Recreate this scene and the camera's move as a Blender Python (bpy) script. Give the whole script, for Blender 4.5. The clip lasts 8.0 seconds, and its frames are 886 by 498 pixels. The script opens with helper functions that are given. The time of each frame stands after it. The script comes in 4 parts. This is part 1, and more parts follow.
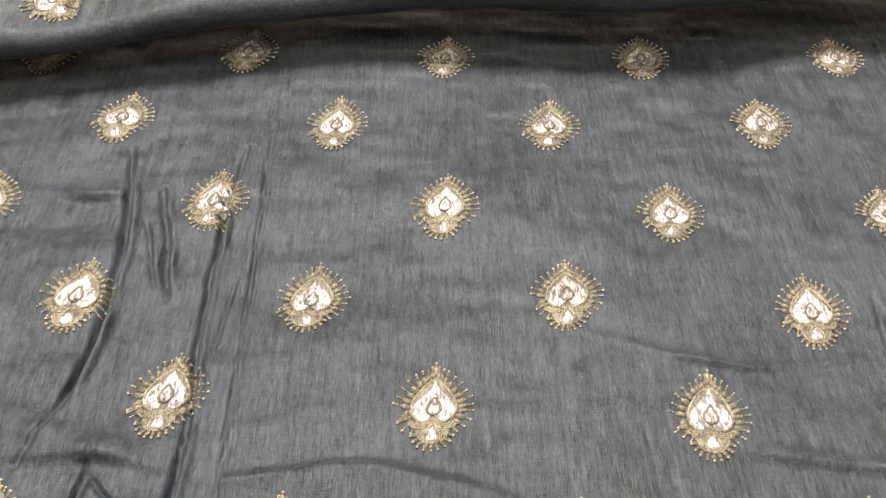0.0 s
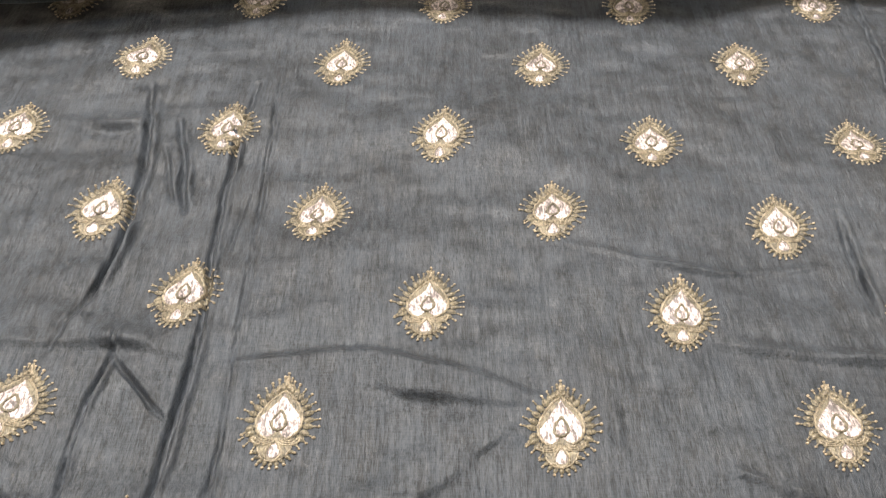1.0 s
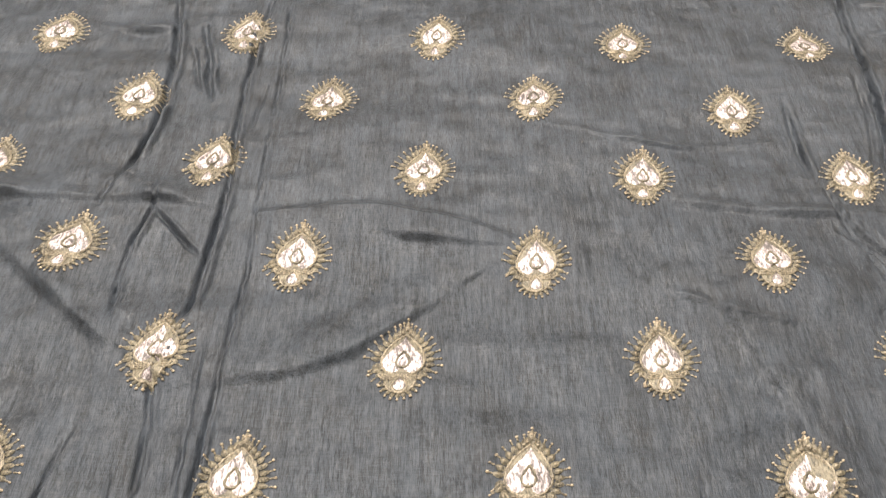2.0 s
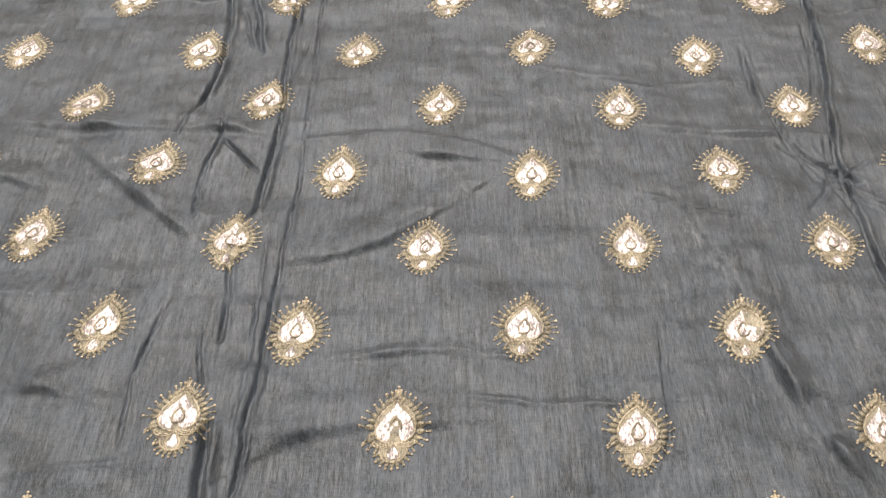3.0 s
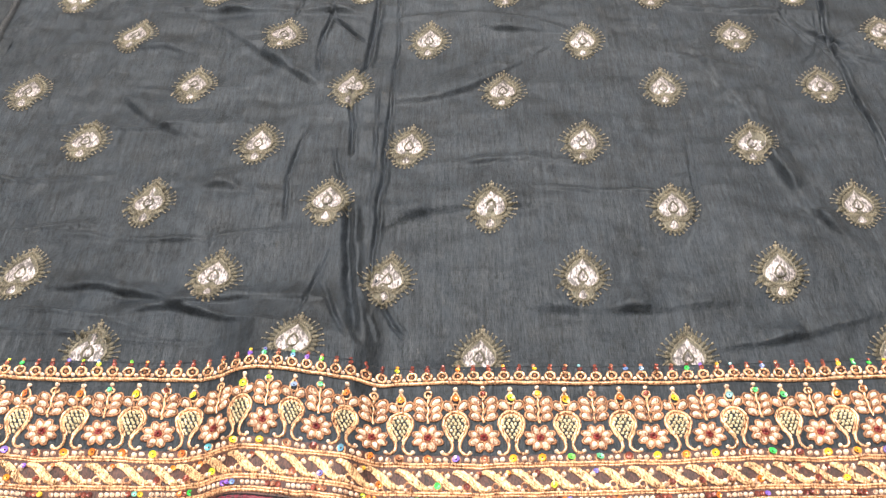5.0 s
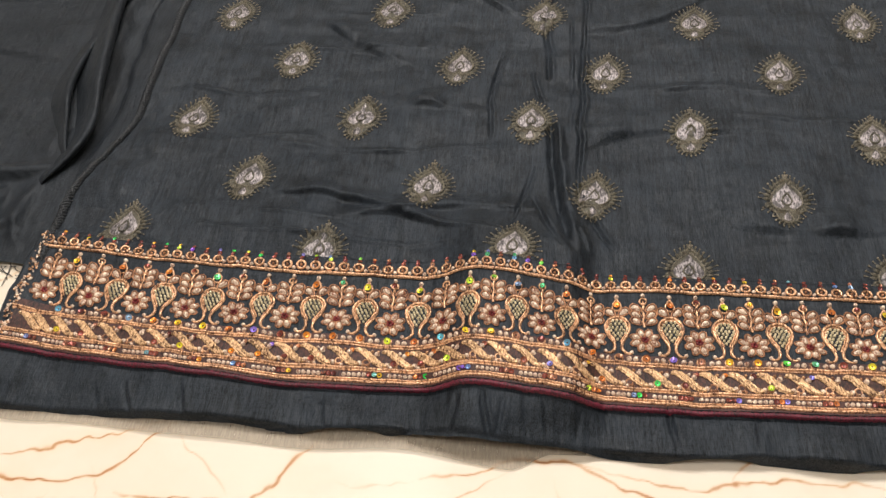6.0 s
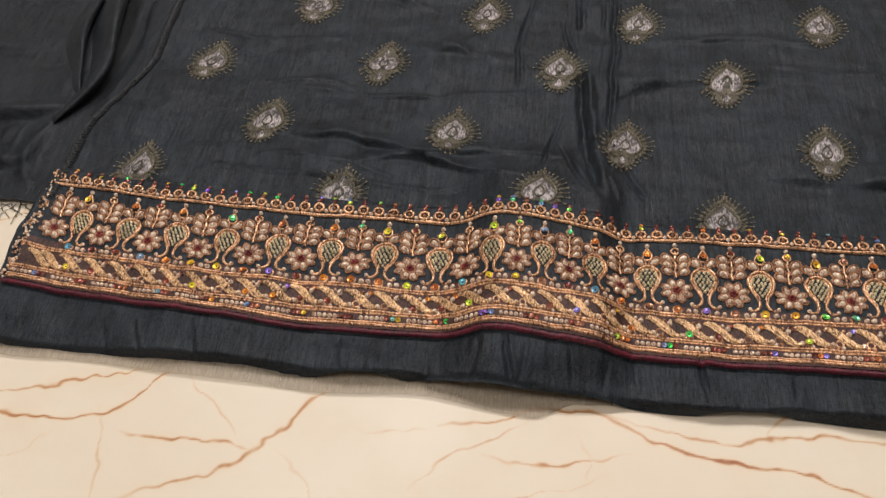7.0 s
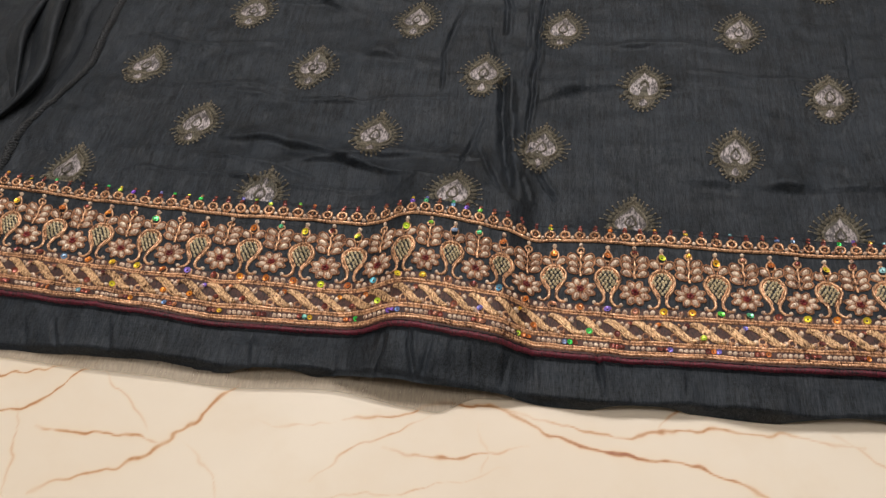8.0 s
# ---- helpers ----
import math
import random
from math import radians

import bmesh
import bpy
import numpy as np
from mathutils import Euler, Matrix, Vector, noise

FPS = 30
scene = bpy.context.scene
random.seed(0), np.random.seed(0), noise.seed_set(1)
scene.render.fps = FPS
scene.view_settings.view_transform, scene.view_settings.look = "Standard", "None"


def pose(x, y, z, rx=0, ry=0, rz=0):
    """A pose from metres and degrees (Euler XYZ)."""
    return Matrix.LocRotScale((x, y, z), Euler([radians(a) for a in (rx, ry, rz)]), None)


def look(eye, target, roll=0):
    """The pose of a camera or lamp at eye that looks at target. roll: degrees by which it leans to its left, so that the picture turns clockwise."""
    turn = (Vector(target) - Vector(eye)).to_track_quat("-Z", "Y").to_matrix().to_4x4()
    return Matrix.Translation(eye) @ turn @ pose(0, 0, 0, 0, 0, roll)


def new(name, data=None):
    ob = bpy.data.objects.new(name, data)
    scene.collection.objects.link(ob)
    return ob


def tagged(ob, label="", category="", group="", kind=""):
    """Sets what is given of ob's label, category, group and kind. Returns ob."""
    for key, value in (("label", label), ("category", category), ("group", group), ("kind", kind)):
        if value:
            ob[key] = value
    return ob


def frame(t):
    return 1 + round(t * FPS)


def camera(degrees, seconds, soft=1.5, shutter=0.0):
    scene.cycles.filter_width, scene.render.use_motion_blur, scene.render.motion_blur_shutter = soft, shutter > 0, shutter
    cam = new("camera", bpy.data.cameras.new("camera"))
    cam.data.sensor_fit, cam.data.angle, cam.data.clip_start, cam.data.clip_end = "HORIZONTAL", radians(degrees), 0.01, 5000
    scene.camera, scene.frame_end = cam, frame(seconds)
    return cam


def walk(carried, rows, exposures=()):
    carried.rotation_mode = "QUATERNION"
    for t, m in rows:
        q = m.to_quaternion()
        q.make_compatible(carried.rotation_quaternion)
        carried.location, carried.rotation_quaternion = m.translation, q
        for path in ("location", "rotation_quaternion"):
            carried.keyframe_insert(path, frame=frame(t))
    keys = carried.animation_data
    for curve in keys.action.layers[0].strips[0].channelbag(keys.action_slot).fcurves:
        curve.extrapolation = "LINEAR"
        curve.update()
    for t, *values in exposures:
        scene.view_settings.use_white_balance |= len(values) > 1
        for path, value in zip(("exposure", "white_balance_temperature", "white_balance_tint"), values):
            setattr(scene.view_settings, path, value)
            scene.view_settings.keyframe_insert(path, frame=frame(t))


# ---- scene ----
cam = camera(52.9, 8.0, soft=1.35)
PATH = [
    (0, (0.012, 0.027, 0.23), (0.051, 1.372, -1.25), 1.2),
    (0.5, (0.017, 0.012, 0.228), (0.031, 1.353, -1.256), 0.7),
    (1, (0.017, -0.011, 0.229), (0.033, 1.332, -1.253), 0.7),
    (1.5, (0.021, -0.042, 0.229), (0.03, 1.299, -1.254), 0.6),
    (2, (0.02, -0.076, 0.233), (0.031, 1.254, -1.26), 0.6),
    (2.2, (0.025, -0.091, 0.239), (0.022, 1.237, -1.257), -0.0),
    (3.3, (0.012, -0.174, 0.271), (-0.012, 1.139, -1.238), -1.3),
    (3.5, (0.004, -0.191, 0.27), (-0.026, 1.126, -1.234), -1.3),
    (4, (-0.001, -0.227, 0.277), (-0.039, 1.093, -1.225), -1.6),
    (4.2, (-0.004, -0.24, 0.282), (-0.033, 1.085, -1.216), -1.3),
    (5.3, (-0.034, -0.286, 0.294), (-0.064, 1.001, -1.237), -1.8),
    (5.5, (-0.052, -0.295, 0.288), (-0.122, 0.977, -1.254), -2.5),
    (6, (-0.073, -0.306, 0.296), (-0.265, 0.931, -1.264), -5.0),
    (6.5, (-0.078, -0.311, 0.29), (-0.302, 0.922, -1.269), -5.3),
    (7, (-0.077, -0.313, 0.273), (-0.3, 0.91, -1.294), -4.8),
    (7.5, (-0.073, -0.313, 0.278), (-0.295, 0.904, -1.293), -4.7),
    (8, (-0.044, -0.316, 0.279), (-0.256, 0.91, -1.287), -4.4),
]
walk(cam, [(t, look(eye, target, roll)) for t, eye, target, roll in PATH],
     exposures=[(0.0, 1.5, 7050, 12), (2.0, 1.5, 7050, 13), (3.5, 1.57, 7020, 13), (4.0, 1.25, 6800, 10), (4.2, 1.15, 6750, 10), (5.3, 0.75, 6520, 10), (5.5, 0.48, 6500, 10), (5.8, 0.0, 6500, 10), (6.5, -0.63, 6520, 12), (8.0, -0.74, 6520, 12)])

# ---------------------------------------------------------------- light
world = bpy.data.worlds.new("room_air")
scene.world = world
world.use_nodes = True
world.node_tree.nodes["Background"].inputs[0].default_value = (0.9, 0.95, 1.0, 1)
world.node_tree.nodes["Background"].inputs[1].default_value = 0.05


def area_lamp(name, eye, target, sx, sy, watts, colour):
    data = bpy.data.lights.new(name, "AREA")
    data.shape, data.size, data.size_y, data.energy, data.color = "RECTANGLE", sx, sy, watts, colour
    ob = new(name, data)
    ob.matrix_world = look(eye, target)
    return ob


# unseen lamps: the far one lights from behind, the near one is added fill
LAMPS = [((-0.05, 0.95, 1.78), 1.5, 0.5, 47.0), ((-0.5, -0.5, 1.78), 0.6, 0.6, 16.0)]
for i, (at, sx, sy, watts) in enumerate(LAMPS):
    area_lamp("assumed_lamp_light", at, (at[0], at[1], 0), sx, sy, watts, (1.0, 0.97, 0.945))


# ---------------------------------------------------------------- materials
class Nodes:
    """A short way to write a node material."""

    def __init__(self, name):
        self.mat = bpy.data.materials.new(name)
        self.mat.use_nodes = True
        self.tree = self.mat.node_tree
        self.bsdf = self.tree.nodes["Principled BSDF"]

    def add(self, kind, **values):
        n = self.tree.nodes.new(kind)
        for k, v in values.items():
            n.inputs[k].default_value = v
        return n

    def link(self, a, b):
        self.tree.links.new(a, b)

    def coords(self, scale=(1, 1, 1)):
        tc = self.add("ShaderNodeTexCoord")
        mp = self.add("ShaderNodeMapping", Scale=scale)
        self.link(tc.outputs["Object"], mp.inputs["Vector"])
        return mp.outputs["Vector"]

    def noise(self, scale, stretch=(1, 1, 1), detail=4.0, rough=0.55):
        n = self.add("ShaderNodeTexNoise", Scale=scale, Detail=detail, Roughness=rough)
        self.link(self.coords(stretch), n.inputs["Vector"])
        return n.outputs["Fac"]

    def ramp(self, fac, stops):
        r = self.add("ShaderNodeValToRGB")
        el = r.color_ramp.elements
        while len(el) < len(stops):
            el.new(0.5)
        for e, (p, c) in zip(el, stops):
            e.position, e.color = p, (*c, 1) if len(c) == 3 else c
        self.link(fac, r.inputs["Fac"])
        return r.outputs["Color"]

    def mix(self, a, b, fac, blend="MIX"):
        m = self.tree.nodes.new("ShaderNodeMix")
        m.data_type, m.blend_type = "RGBA", blend
        for sock, v in ((m.inputs["Factor"], fac), (m.inputs["A"], a), (m.inputs["B"], b)):
            if hasattr(v, "is_linked"):
                self.link(v, sock)
            else:
                sock.default_value = v if isinstance(v, float) else (*v, 1)
        return m.outputs["Result"]

    def maths(self, op, a, b=0.0):
        m = self.tree.nodes.new("ShaderNodeMath")
        m.operation = op
        for sock, v in ((m.inputs[0], a), (m.inputs[1], b)):
            if hasattr(v, "is_linked"):
                self.link(v, sock)
            else:
                sock.default_value = v
        return m.outputs[0]

    def set(self, **values):
        for k, v in values.items():
            sock = self.bsdf.inputs[k.replace("_", " ")]
            if hasattr(v, "is_linked"):
                self.link(v, sock)
            else:
                sock.default_value = (*v, 1) if isinstance(v, tuple) and len(v) == 3 else v
        return self

    def bump(self, height, strength, distance):
        b = self.add("ShaderNodeBump", Strength=strength, Distance=distance)
        self.link(height, b.inputs["Height"])
        self.link(b.outputs["Normal"], self.bsdf.inputs["Normal"])
        return self


def silk(name, dark, light):
    """Slubbed raw silk: fine long threads one way, short ones across, cloudy tone."""
    n = Nodes(name)
    warp = n.noise(3600.0, (1.0, 0.07, 1.0), 3.0, 0.65)
    weft = n.noise(2200.0, (0.12, 1.0, 1.0), 2.0, 0.6)
    slub = n.noise(800.0, (1.0, 0.05, 1.0), 3.0, 0.6)
    cloud = n.noise(34.0, (1.0, 0.7, 1.0), 7.0, 0.68)
    threads = n.maths("ADD", n.maths("MULTIPLY", warp, 0.52), n.maths("MULTIPLY", weft, 0.16))
    threads = n.maths("ADD", threads, n.maths("MULTIPLY", slub, 0.32))
    patchy = n.noise(130.0, (1.0, 0.55, 1.0), 6.0, 0.7)
    tone = n.maths("ADD", n.maths("MULTIPLY", threads, 0.56), n.maths("MULTIPLY", cloud, 0.22))
    tone = n.maths("ADD", tone, n.maths("MULTIPLY", patchy, 0.22))
    n.set(Base_Color=n.ramp(tone, [(0.435, dark), (0.570, light)]))
    n.set(Roughness=n.ramp(patchy, [(0.3, (0.44, 0.44, 0.44)), (0.7, (0.66, 0.66, 0.66))]))
    n.set(Specular_IOR_Level=n.ramp(threads, [(0.41, (0.23, 0.23, 0.23)), (0.59, (0.40, 0.40, 0.40))]), Specular_Tint=(0.90, 0.95, 1.0), Sheen_Weight=0.07, Sheen_Roughness=0.4, Sheen_Tint=(0.7, 0.75, 0.8))
    crumple = n.noise(170.0, (1.0, 0.7, 1.0), 5.0, 0.62)
    relief = n.maths("ADD", n.maths("MULTIPLY", threads, 0.33), n.maths("MULTIPLY", crumple, 0.70))
    n.bump(relief, 0.8, 0.0011)
    return n.mat


def thread(name, dark, light, metal, rough, scale=2400.0, relief=0.5, dark_stop=0.36):
    """Metallic thread: short light and dark strokes along the stitches, painting glints and gaps."""
    n = Nodes(name)
    fine = n.noise(scale, (1.0, 0.35, 1.0), 2.0, 0.7)
    mottle = n.noise(160.0, (1, 1, 1), 3.0)
    tone = n.maths("ADD", n.maths("MULTIPLY", fine, 0.7), n.maths("MULTIPLY", mottle, 0.3))
    n.set(Base_Color=n.ramp(tone, [(dark_stop, dark), (0.60, light)]), Metallic=metal, Roughness=rough)
    n.bump(fine, relief, 0.0004)
    return n.mat


SILK = silk("slub_silk", (0.0018, 0.0028, 0.0040), (0.0190, 0.0246, 0.0320))
PLAIN = silk("plain_silk", (0.0040, 0.0052, 0.0068), (0.0160, 0.0195, 0.0240))
GOLD = thread("zari_gold", (0.012, 0.0105, 0.0066), (0.118, 0.103, 0.068), 0.3, 0.45, 2000.0, 0.9)
SILVER = thread("zari_silver", (0.060, 0.052, 0.051), (0.43, 0.378, 0.372), 0.3, 0.46, 1200.0, 1.0, 0.43)
ROSE = thread("rose_gold_cord", (0.065, 0.017, 0.008), (1.0, 0.58, 0.33), 0.45, 0.26, 1300.0, 1.0)
BRAID = thread("gold_braid_cord", (0.080, 0.030, 0.012), (1.0, 0.64, 0.35), 0.45, 0.26, 1500.0, 1.0)
PEARL = thread("rose_pearl", (0.28, 0.12, 0.07), (1.0, 0.82, 0.63), 0.12, 0.22, 1100.0, 1.0)
SEED = thread("seed_bead", (0.30, 0.24, 0.13), (0.95, 0.82, 0.56), 0.15, 0.24, 1500.0, 0.1)
COPPER = thread("copper_edge", (0.07, 0.022, 0.012), (0.46, 0.22, 0.11), 0.4, 0.36, 1400.0, 0.9)
RUBY = thread("ruby_bead", (0.07, 0.008, 0.010), (0.24, 0.03, 0.03), 0.2, 0.3, 900.0, 0.2)
MAROON = thread("maroon_cord", (0.010, 0.001, 0.003), (0.150, 0.008, 0.026), 0.0, 0.55, 1500.0)
BROWN = thread("brown_ground_stitch", (0.005, 0.003, 0.003), (0.085, 0.030, 0.020), 0.1, 0.6, 1700.0)
BLACK = thread("black_stitch", (0.004, 0.005, 0.006), (0.026, 0.029, 0.033), 0.0, 0.5, 1500.0)
ORANGE = thread("orange_bead", (0.30, 0.09, 0.03), (0.85, 0.42, 0.16), 0.3, 0.32, 900.0, 0.3)


def sequin_material(name, stops):
    n = Nodes(name)
    info = n.add("ShaderNodeObjectInfo")
    n.set(Base_Color=n.ramp(info.outputs["Random"], stops), Metallic=0.45, Roughness=0.20)
    n.bump(n.noise(700.0), 0.3, 0.0003)
    return n.mat


def marble_material():
    n = Nodes("cream_veined_marble")
    att = n.add("ShaderNodeAttribute")
    att.attribute_name = "vein"
    cloud = n.noise(5.0, (1, 1.3, 1), 5.0)
    soft = n.noise(26.0, (1, 1, 1), 5.0)
    base = n.ramp(cloud, [(0.3, (0.77, 0.65, 0.50)), (0.55, (0.83, 0.73, 0.59)), (0.8, (0.87, 0.79, 0.67))])
    base = n.mix(base, (0.75, 0.60, 0.42), n.ramp(soft, [(0.52, (0, 0, 0)), (0.8, (0.5, 0.5, 0.5))]))
    vein = n.maths("MULTIPLY", att.outputs["Fac"], n.ramp(n.noise(90.0), [(0.3, (0.55, 0.55, 0.55)), (0.6, (1, 1, 1))]))
    base = n.mix(base, n.ramp(vein, [(0.0, (0.80, 0.62, 0.42)), (0.35, (0.66, 0.38, 0.17)), (0.9, (0.34, 0.10, 0.025))]), n.maths("MINIMUM", n.maths("MULTIPLY", vein, 1.7), 1.0))
    n.set(Base_Color=base, Roughness=n.ramp(soft, [(0.3, (0.40, 0.40, 0.40)), (0.7, (0.52, 0.52, 0.52))]))
    return n.mat


def plain(name, colour, rough, vary=0.12, scale=8.0):
    n = Nodes(name)
    lo, hi = tuple(c * (1 - vary) for c in colour), tuple(min(1.0, c * (1 + vary)) for c in colour)
    f = n.noise(scale)
    n.set(Base_Color=n.ramp(f, [(0.3, lo), (0.7, hi)]), Roughness=rough)
    n.bump(n.noise(scale * 30), 0.1, 0.001)
    return n.mat


def lining_material():
    n = Nodes("sheer_lining")
    f = n.noise(1200.0, (1, 0.2, 1))
    n.set(Base_Color=n.ramp(f, [(0.3, (0.30, 0.24, 0.17)), (0.7, (0.46, 0.39, 0.29))]), Roughness=0.7, Alpha=0.55)
    return n.mat


# holographic reflections painted as fixed colours, the bright set raised for glow
DULL = sequin_material("holographic_sequin", [(0.0, (0.16, 0.045, 0.040)), (0.45, (0.30, 0.075, 0.05)), (0.62, (0.42, 0.20, 0.12)), (0.72, (0.75, 0.22, 0.04)),
                                              (0.80, (0.72, 0.66, 0.05)), (0.86, (0.06, 0.75, 0.12)), (0.94, (0.30, 0.10, 0.65)), (1.0, (0.12, 0.42, 0.50))])
BRIGHT = sequin_material("bright_holographic_sequin", [(0.0, (0.55, 0.16, 0.05)), (0.30, (0.85, 0.30, 0.04)), (0.48, (0.95, 0.70, 0.05)), (0.66, (0.70, 0.85, 0.06)),
                                                       (0.80, (0.10, 0.85, 0.14)), (0.92, (0.35, 0.14, 0.70)), (1.0, (0.16, 0.50, 0.55))])
MARBLE, LINING = marble_material(), lining_material()
PAINT, FLOORING, WOOD = plain("cream_wall_paint", (0.72, 0.69, 0.64), 0.8), plain("grey_floor_tile", (0.35, 0.33, 0.31), 0.4), plain("counter_laminate", (0.30, 0.22, 0.15), 0.5)
LIT = bpy.data.materials.new("lit_diffuser")
LIT.use_nodes = True
LIT.node_tree.nodes["Principled BSDF"].inputs["Emission Color"].default_value = (1, 0.95, 0.88, 1)
LIT.node_tree.nodes["Principled BSDF"].inputs["Emission Strength"].default_value = 2.0


# ---------------------------------------------------------------- mesh helpers
def link_mesh(name, verts, faces, mats, parent=None, face_mats=None, smooth=True):
    me = bpy.data.meshes.new(name)
    me.from_pydata([tuple(map(float, v)) for v in verts], [], faces)
    for m in mats if isinstance(mats, (list, tuple)) else [mats]:
        me.materials.append(m)
    if face_mats is not None:
        me.polygons.foreach_set("material_index", face_mats)
    me.polygons.foreach_set("use_smooth", [smooth] * len(me.polygons))
    me.update()
    ob = new(name, me)
    if parent is not None:
        ob.parent = parent
    return ob


def grid_mesh(name, X, Y, Z, mat, parent=None):
    """A sheet from three arrays of the same shape."""
    ny, nx = X.shape
    me = bpy.data.meshes.new(name)
    co = np.stack([X, Y, Z], -1).reshape(-1, 3).astype(np.float32)
    i = np.arange(ny * nx).reshape(ny, nx)
    q = np.stack([i[:-1, :-1], i[:-1, 1:], i[1:, 1:], i[1:, :-1]], -1).reshape(-1, 4)
    me.vertices.add(len(co))
    me.vertices.foreach_set("co", co.ravel())
    me.loops.add(q.size)
    me.loops.foreach_set("vertex_index", q.ravel().astype(np.int32))
    me.polygons.add(len(q))
    me.polygons.foreach_set("loop_start", np.arange(0, q.size, 4, dtype=np.int32))
    me.polygons.foreach_set("use_smooth", np.ones(len(q), dtype=bool))
    me.materials.append(mat)
    me.update(calc_edges=True)
    me.validate()
    ob = new(name, me)
    if parent is not None:
        ob.parent = parent
    return ob


def box(name, x0, y0, z0, x1, y1, z1, mat, parent=None, bevel=0.0):
    bm = bmesh.new()
    bmesh.ops.create_cube(bm, size=1, matrix=Matrix.LocRotScale(((x0 + x1) / 2, (y0 + y1) / 2, (z0 + z1) / 2), None, (x1 - x0, y1 - y0, z1 - z0)))
    if bevel:
        bmesh.ops.bevel(bm, geom=bm.edges[:], offset=bevel, segments=2, affect="EDGES")
    me = bpy.data.meshes.new(name)
    bm.to_mesh(me)
    bm.free()
    me.materials.append(mat)
    ob = new(name, me)
    if parent is not None:
        ob.parent = parent
    return ob


def smooth(a, b, x):
    t = np.clip((np.asarray(x, float) - a) / (b - a), 0, 1)
    return t * t * (3 - 2 * t)


def value_noise(X, Y, cx, cy, seed):
    """Smooth noise about -1 to 1, with cells of cx by cy metres."""
    rs = np.random.RandomState(seed)
    table = rs.uniform(-1, 1, (64, 64))
    u, v = X / cx + 17.3, Y / cy + 11.7
    iu, iv = np.floor(u).astype(int), np.floor(v).astype(int)
    fu, fv = u - iu, v - iv
    fu, fv = fu * fu * fu * (fu * (fu * 6 - 15) + 10), fv * fv * fv * (fv * (fv * 6 - 15) + 10)
    g = lambda a, b: table[b % 64, a % 64]
    return (g(iu, iv) * (1 - fu) + g(iu + 1, iv) * fu) * (1 - fv) + (g(iu, iv + 1) * (1 - fu) + g(iu + 1, iv + 1) * fu) * fv


def line_distance(X, Y, pts):
    """Signed distance to a polyline (plus: to the left of its way) and how far along it, 0 to 1."""
    best, side, along = np.full(X.shape, 1e9), np.zeros(X.shape), np.zeros(X.shape)
    lens = [math.dist(p, q) for p, q in zip(pts, pts[1:])]
    run = 0.0
    for (p, q), L in zip(zip(pts, pts[1:]), lens):
        dx, dy = (q[0] - p[0]) / L, (q[1] - p[1]) / L
        t = np.clip((X - p[0]) * dx + (Y - p[1]) * dy, 0, L)
        ex, ey = X - p[0] - t * dx, Y - p[1] - t * dy
        d = np.hypot(ex, ey)
        near = d < best
        best = np.where(near, d, best)
        side = np.where(near, np.sign(dx * ey - dy * ex), side)
        along = np.where(near, (run + t) / sum(lens), along)
        run += L
    return best * np.where(side == 0, 1, side), along


def refine(pts, n=3):
    """Round off a polyline by cutting its corners."""
    for _ in range(n):
        out = [pts[0]]
        for p, q in zip(pts, pts[1:]):
            out += [(0.75 * p[0] + 0.25 * q[0], 0.75 * p[1] + 0.25 * q[1]), (0.25 * p[0] + 0.75 * q[0], 0.25 * p[1] + 0.75 * q[1])]
        pts = out + [pts[-1]]
    return pts


# ---------------------------------------------------------------- the lie of the cloth
STEP = 0.0008
GX, GY = np.arange(-0.300, 0.3305, STEP), np.arange(-0.170, 0.4305, STEP)
CX, CY = np.meshgrid(GX, GY)
CLOTH = np.zeros(CX.shape)
WX = CX + 0.0007 * value_noise(CX, CY, 0.019, 0.017, 3) + 0.0003 * value_noise(CX, CY, 0.006, 0.006, 5)
WY = CY + 0.0007 * value_noise(CX, CY, 0.018, 0.020, 4) + 0.0003 * value_noise(CX, CY, 0.006, 0.006, 6)


def press(pts, width, shape, rounds=1):
    """Adds shape(signed distance / width) along a line to the cloth, dying away at its ends."""
    reach = 7 * width + 0.003
    xs, ys = [p[0] for p in pts], [p[1] for p in pts]
    i0, i1 = np.searchsorted(GX, (min(xs) - reach, max(xs) + reach))
    j0, j1 = np.searchsorted(GY, (min(ys) - reach, max(ys) + reach))
    if i1 <= i0 or j1 <= j0:
        return
    d, along = line_distance(WX[j0:j1, i0:i1], WY[j0:j1, i0:i1], refine(pts, rounds))
    fade = np.clip(np.sin(np.pi * np.clip(along * 0.96 + 0.02, 0, 1)), 0, 1) ** 0.6
    uneven = 0.62 + 0.75 * value_noise(CX[j0:j1, i0:i1], CY[j0:j1, i0:i1], 0.015, 0.015, int(abs(xs[0]) * 1e4) % 97 + 100)
    CLOTH[j0:j1, i0:i1] += shape(d / width) * fade * np.maximum(uneven, 0.42)


def tuck(width, depth, *pts):
    """A sharp tuck: a narrow groove with a rolled lip on one side."""
    width, depth = width * 0.58, depth * 2.5
    press(list(pts), width, lambda d: depth * (-np.exp(-d * d) + 0.42 * np.exp(-((d - 1.9) / 1.3) ** 2)))


def ridge(width, height, *pts):
    press(list(pts), width, lambda d: 2.0 * height * np.where(d > 0, np.exp(-d * d), np.exp(-(d / 0.6) ** 2)))


def lap(width, height, *pts):
    """A laid-over fold: it rises gently from the left of its way and drops sharply to the right."""
    press(list(pts), width, lambda d: 1.9 * height * np.where(d > 0, np.exp(-(d / 2.4) ** 2), np.exp(-(d / 0.42) ** 2)))


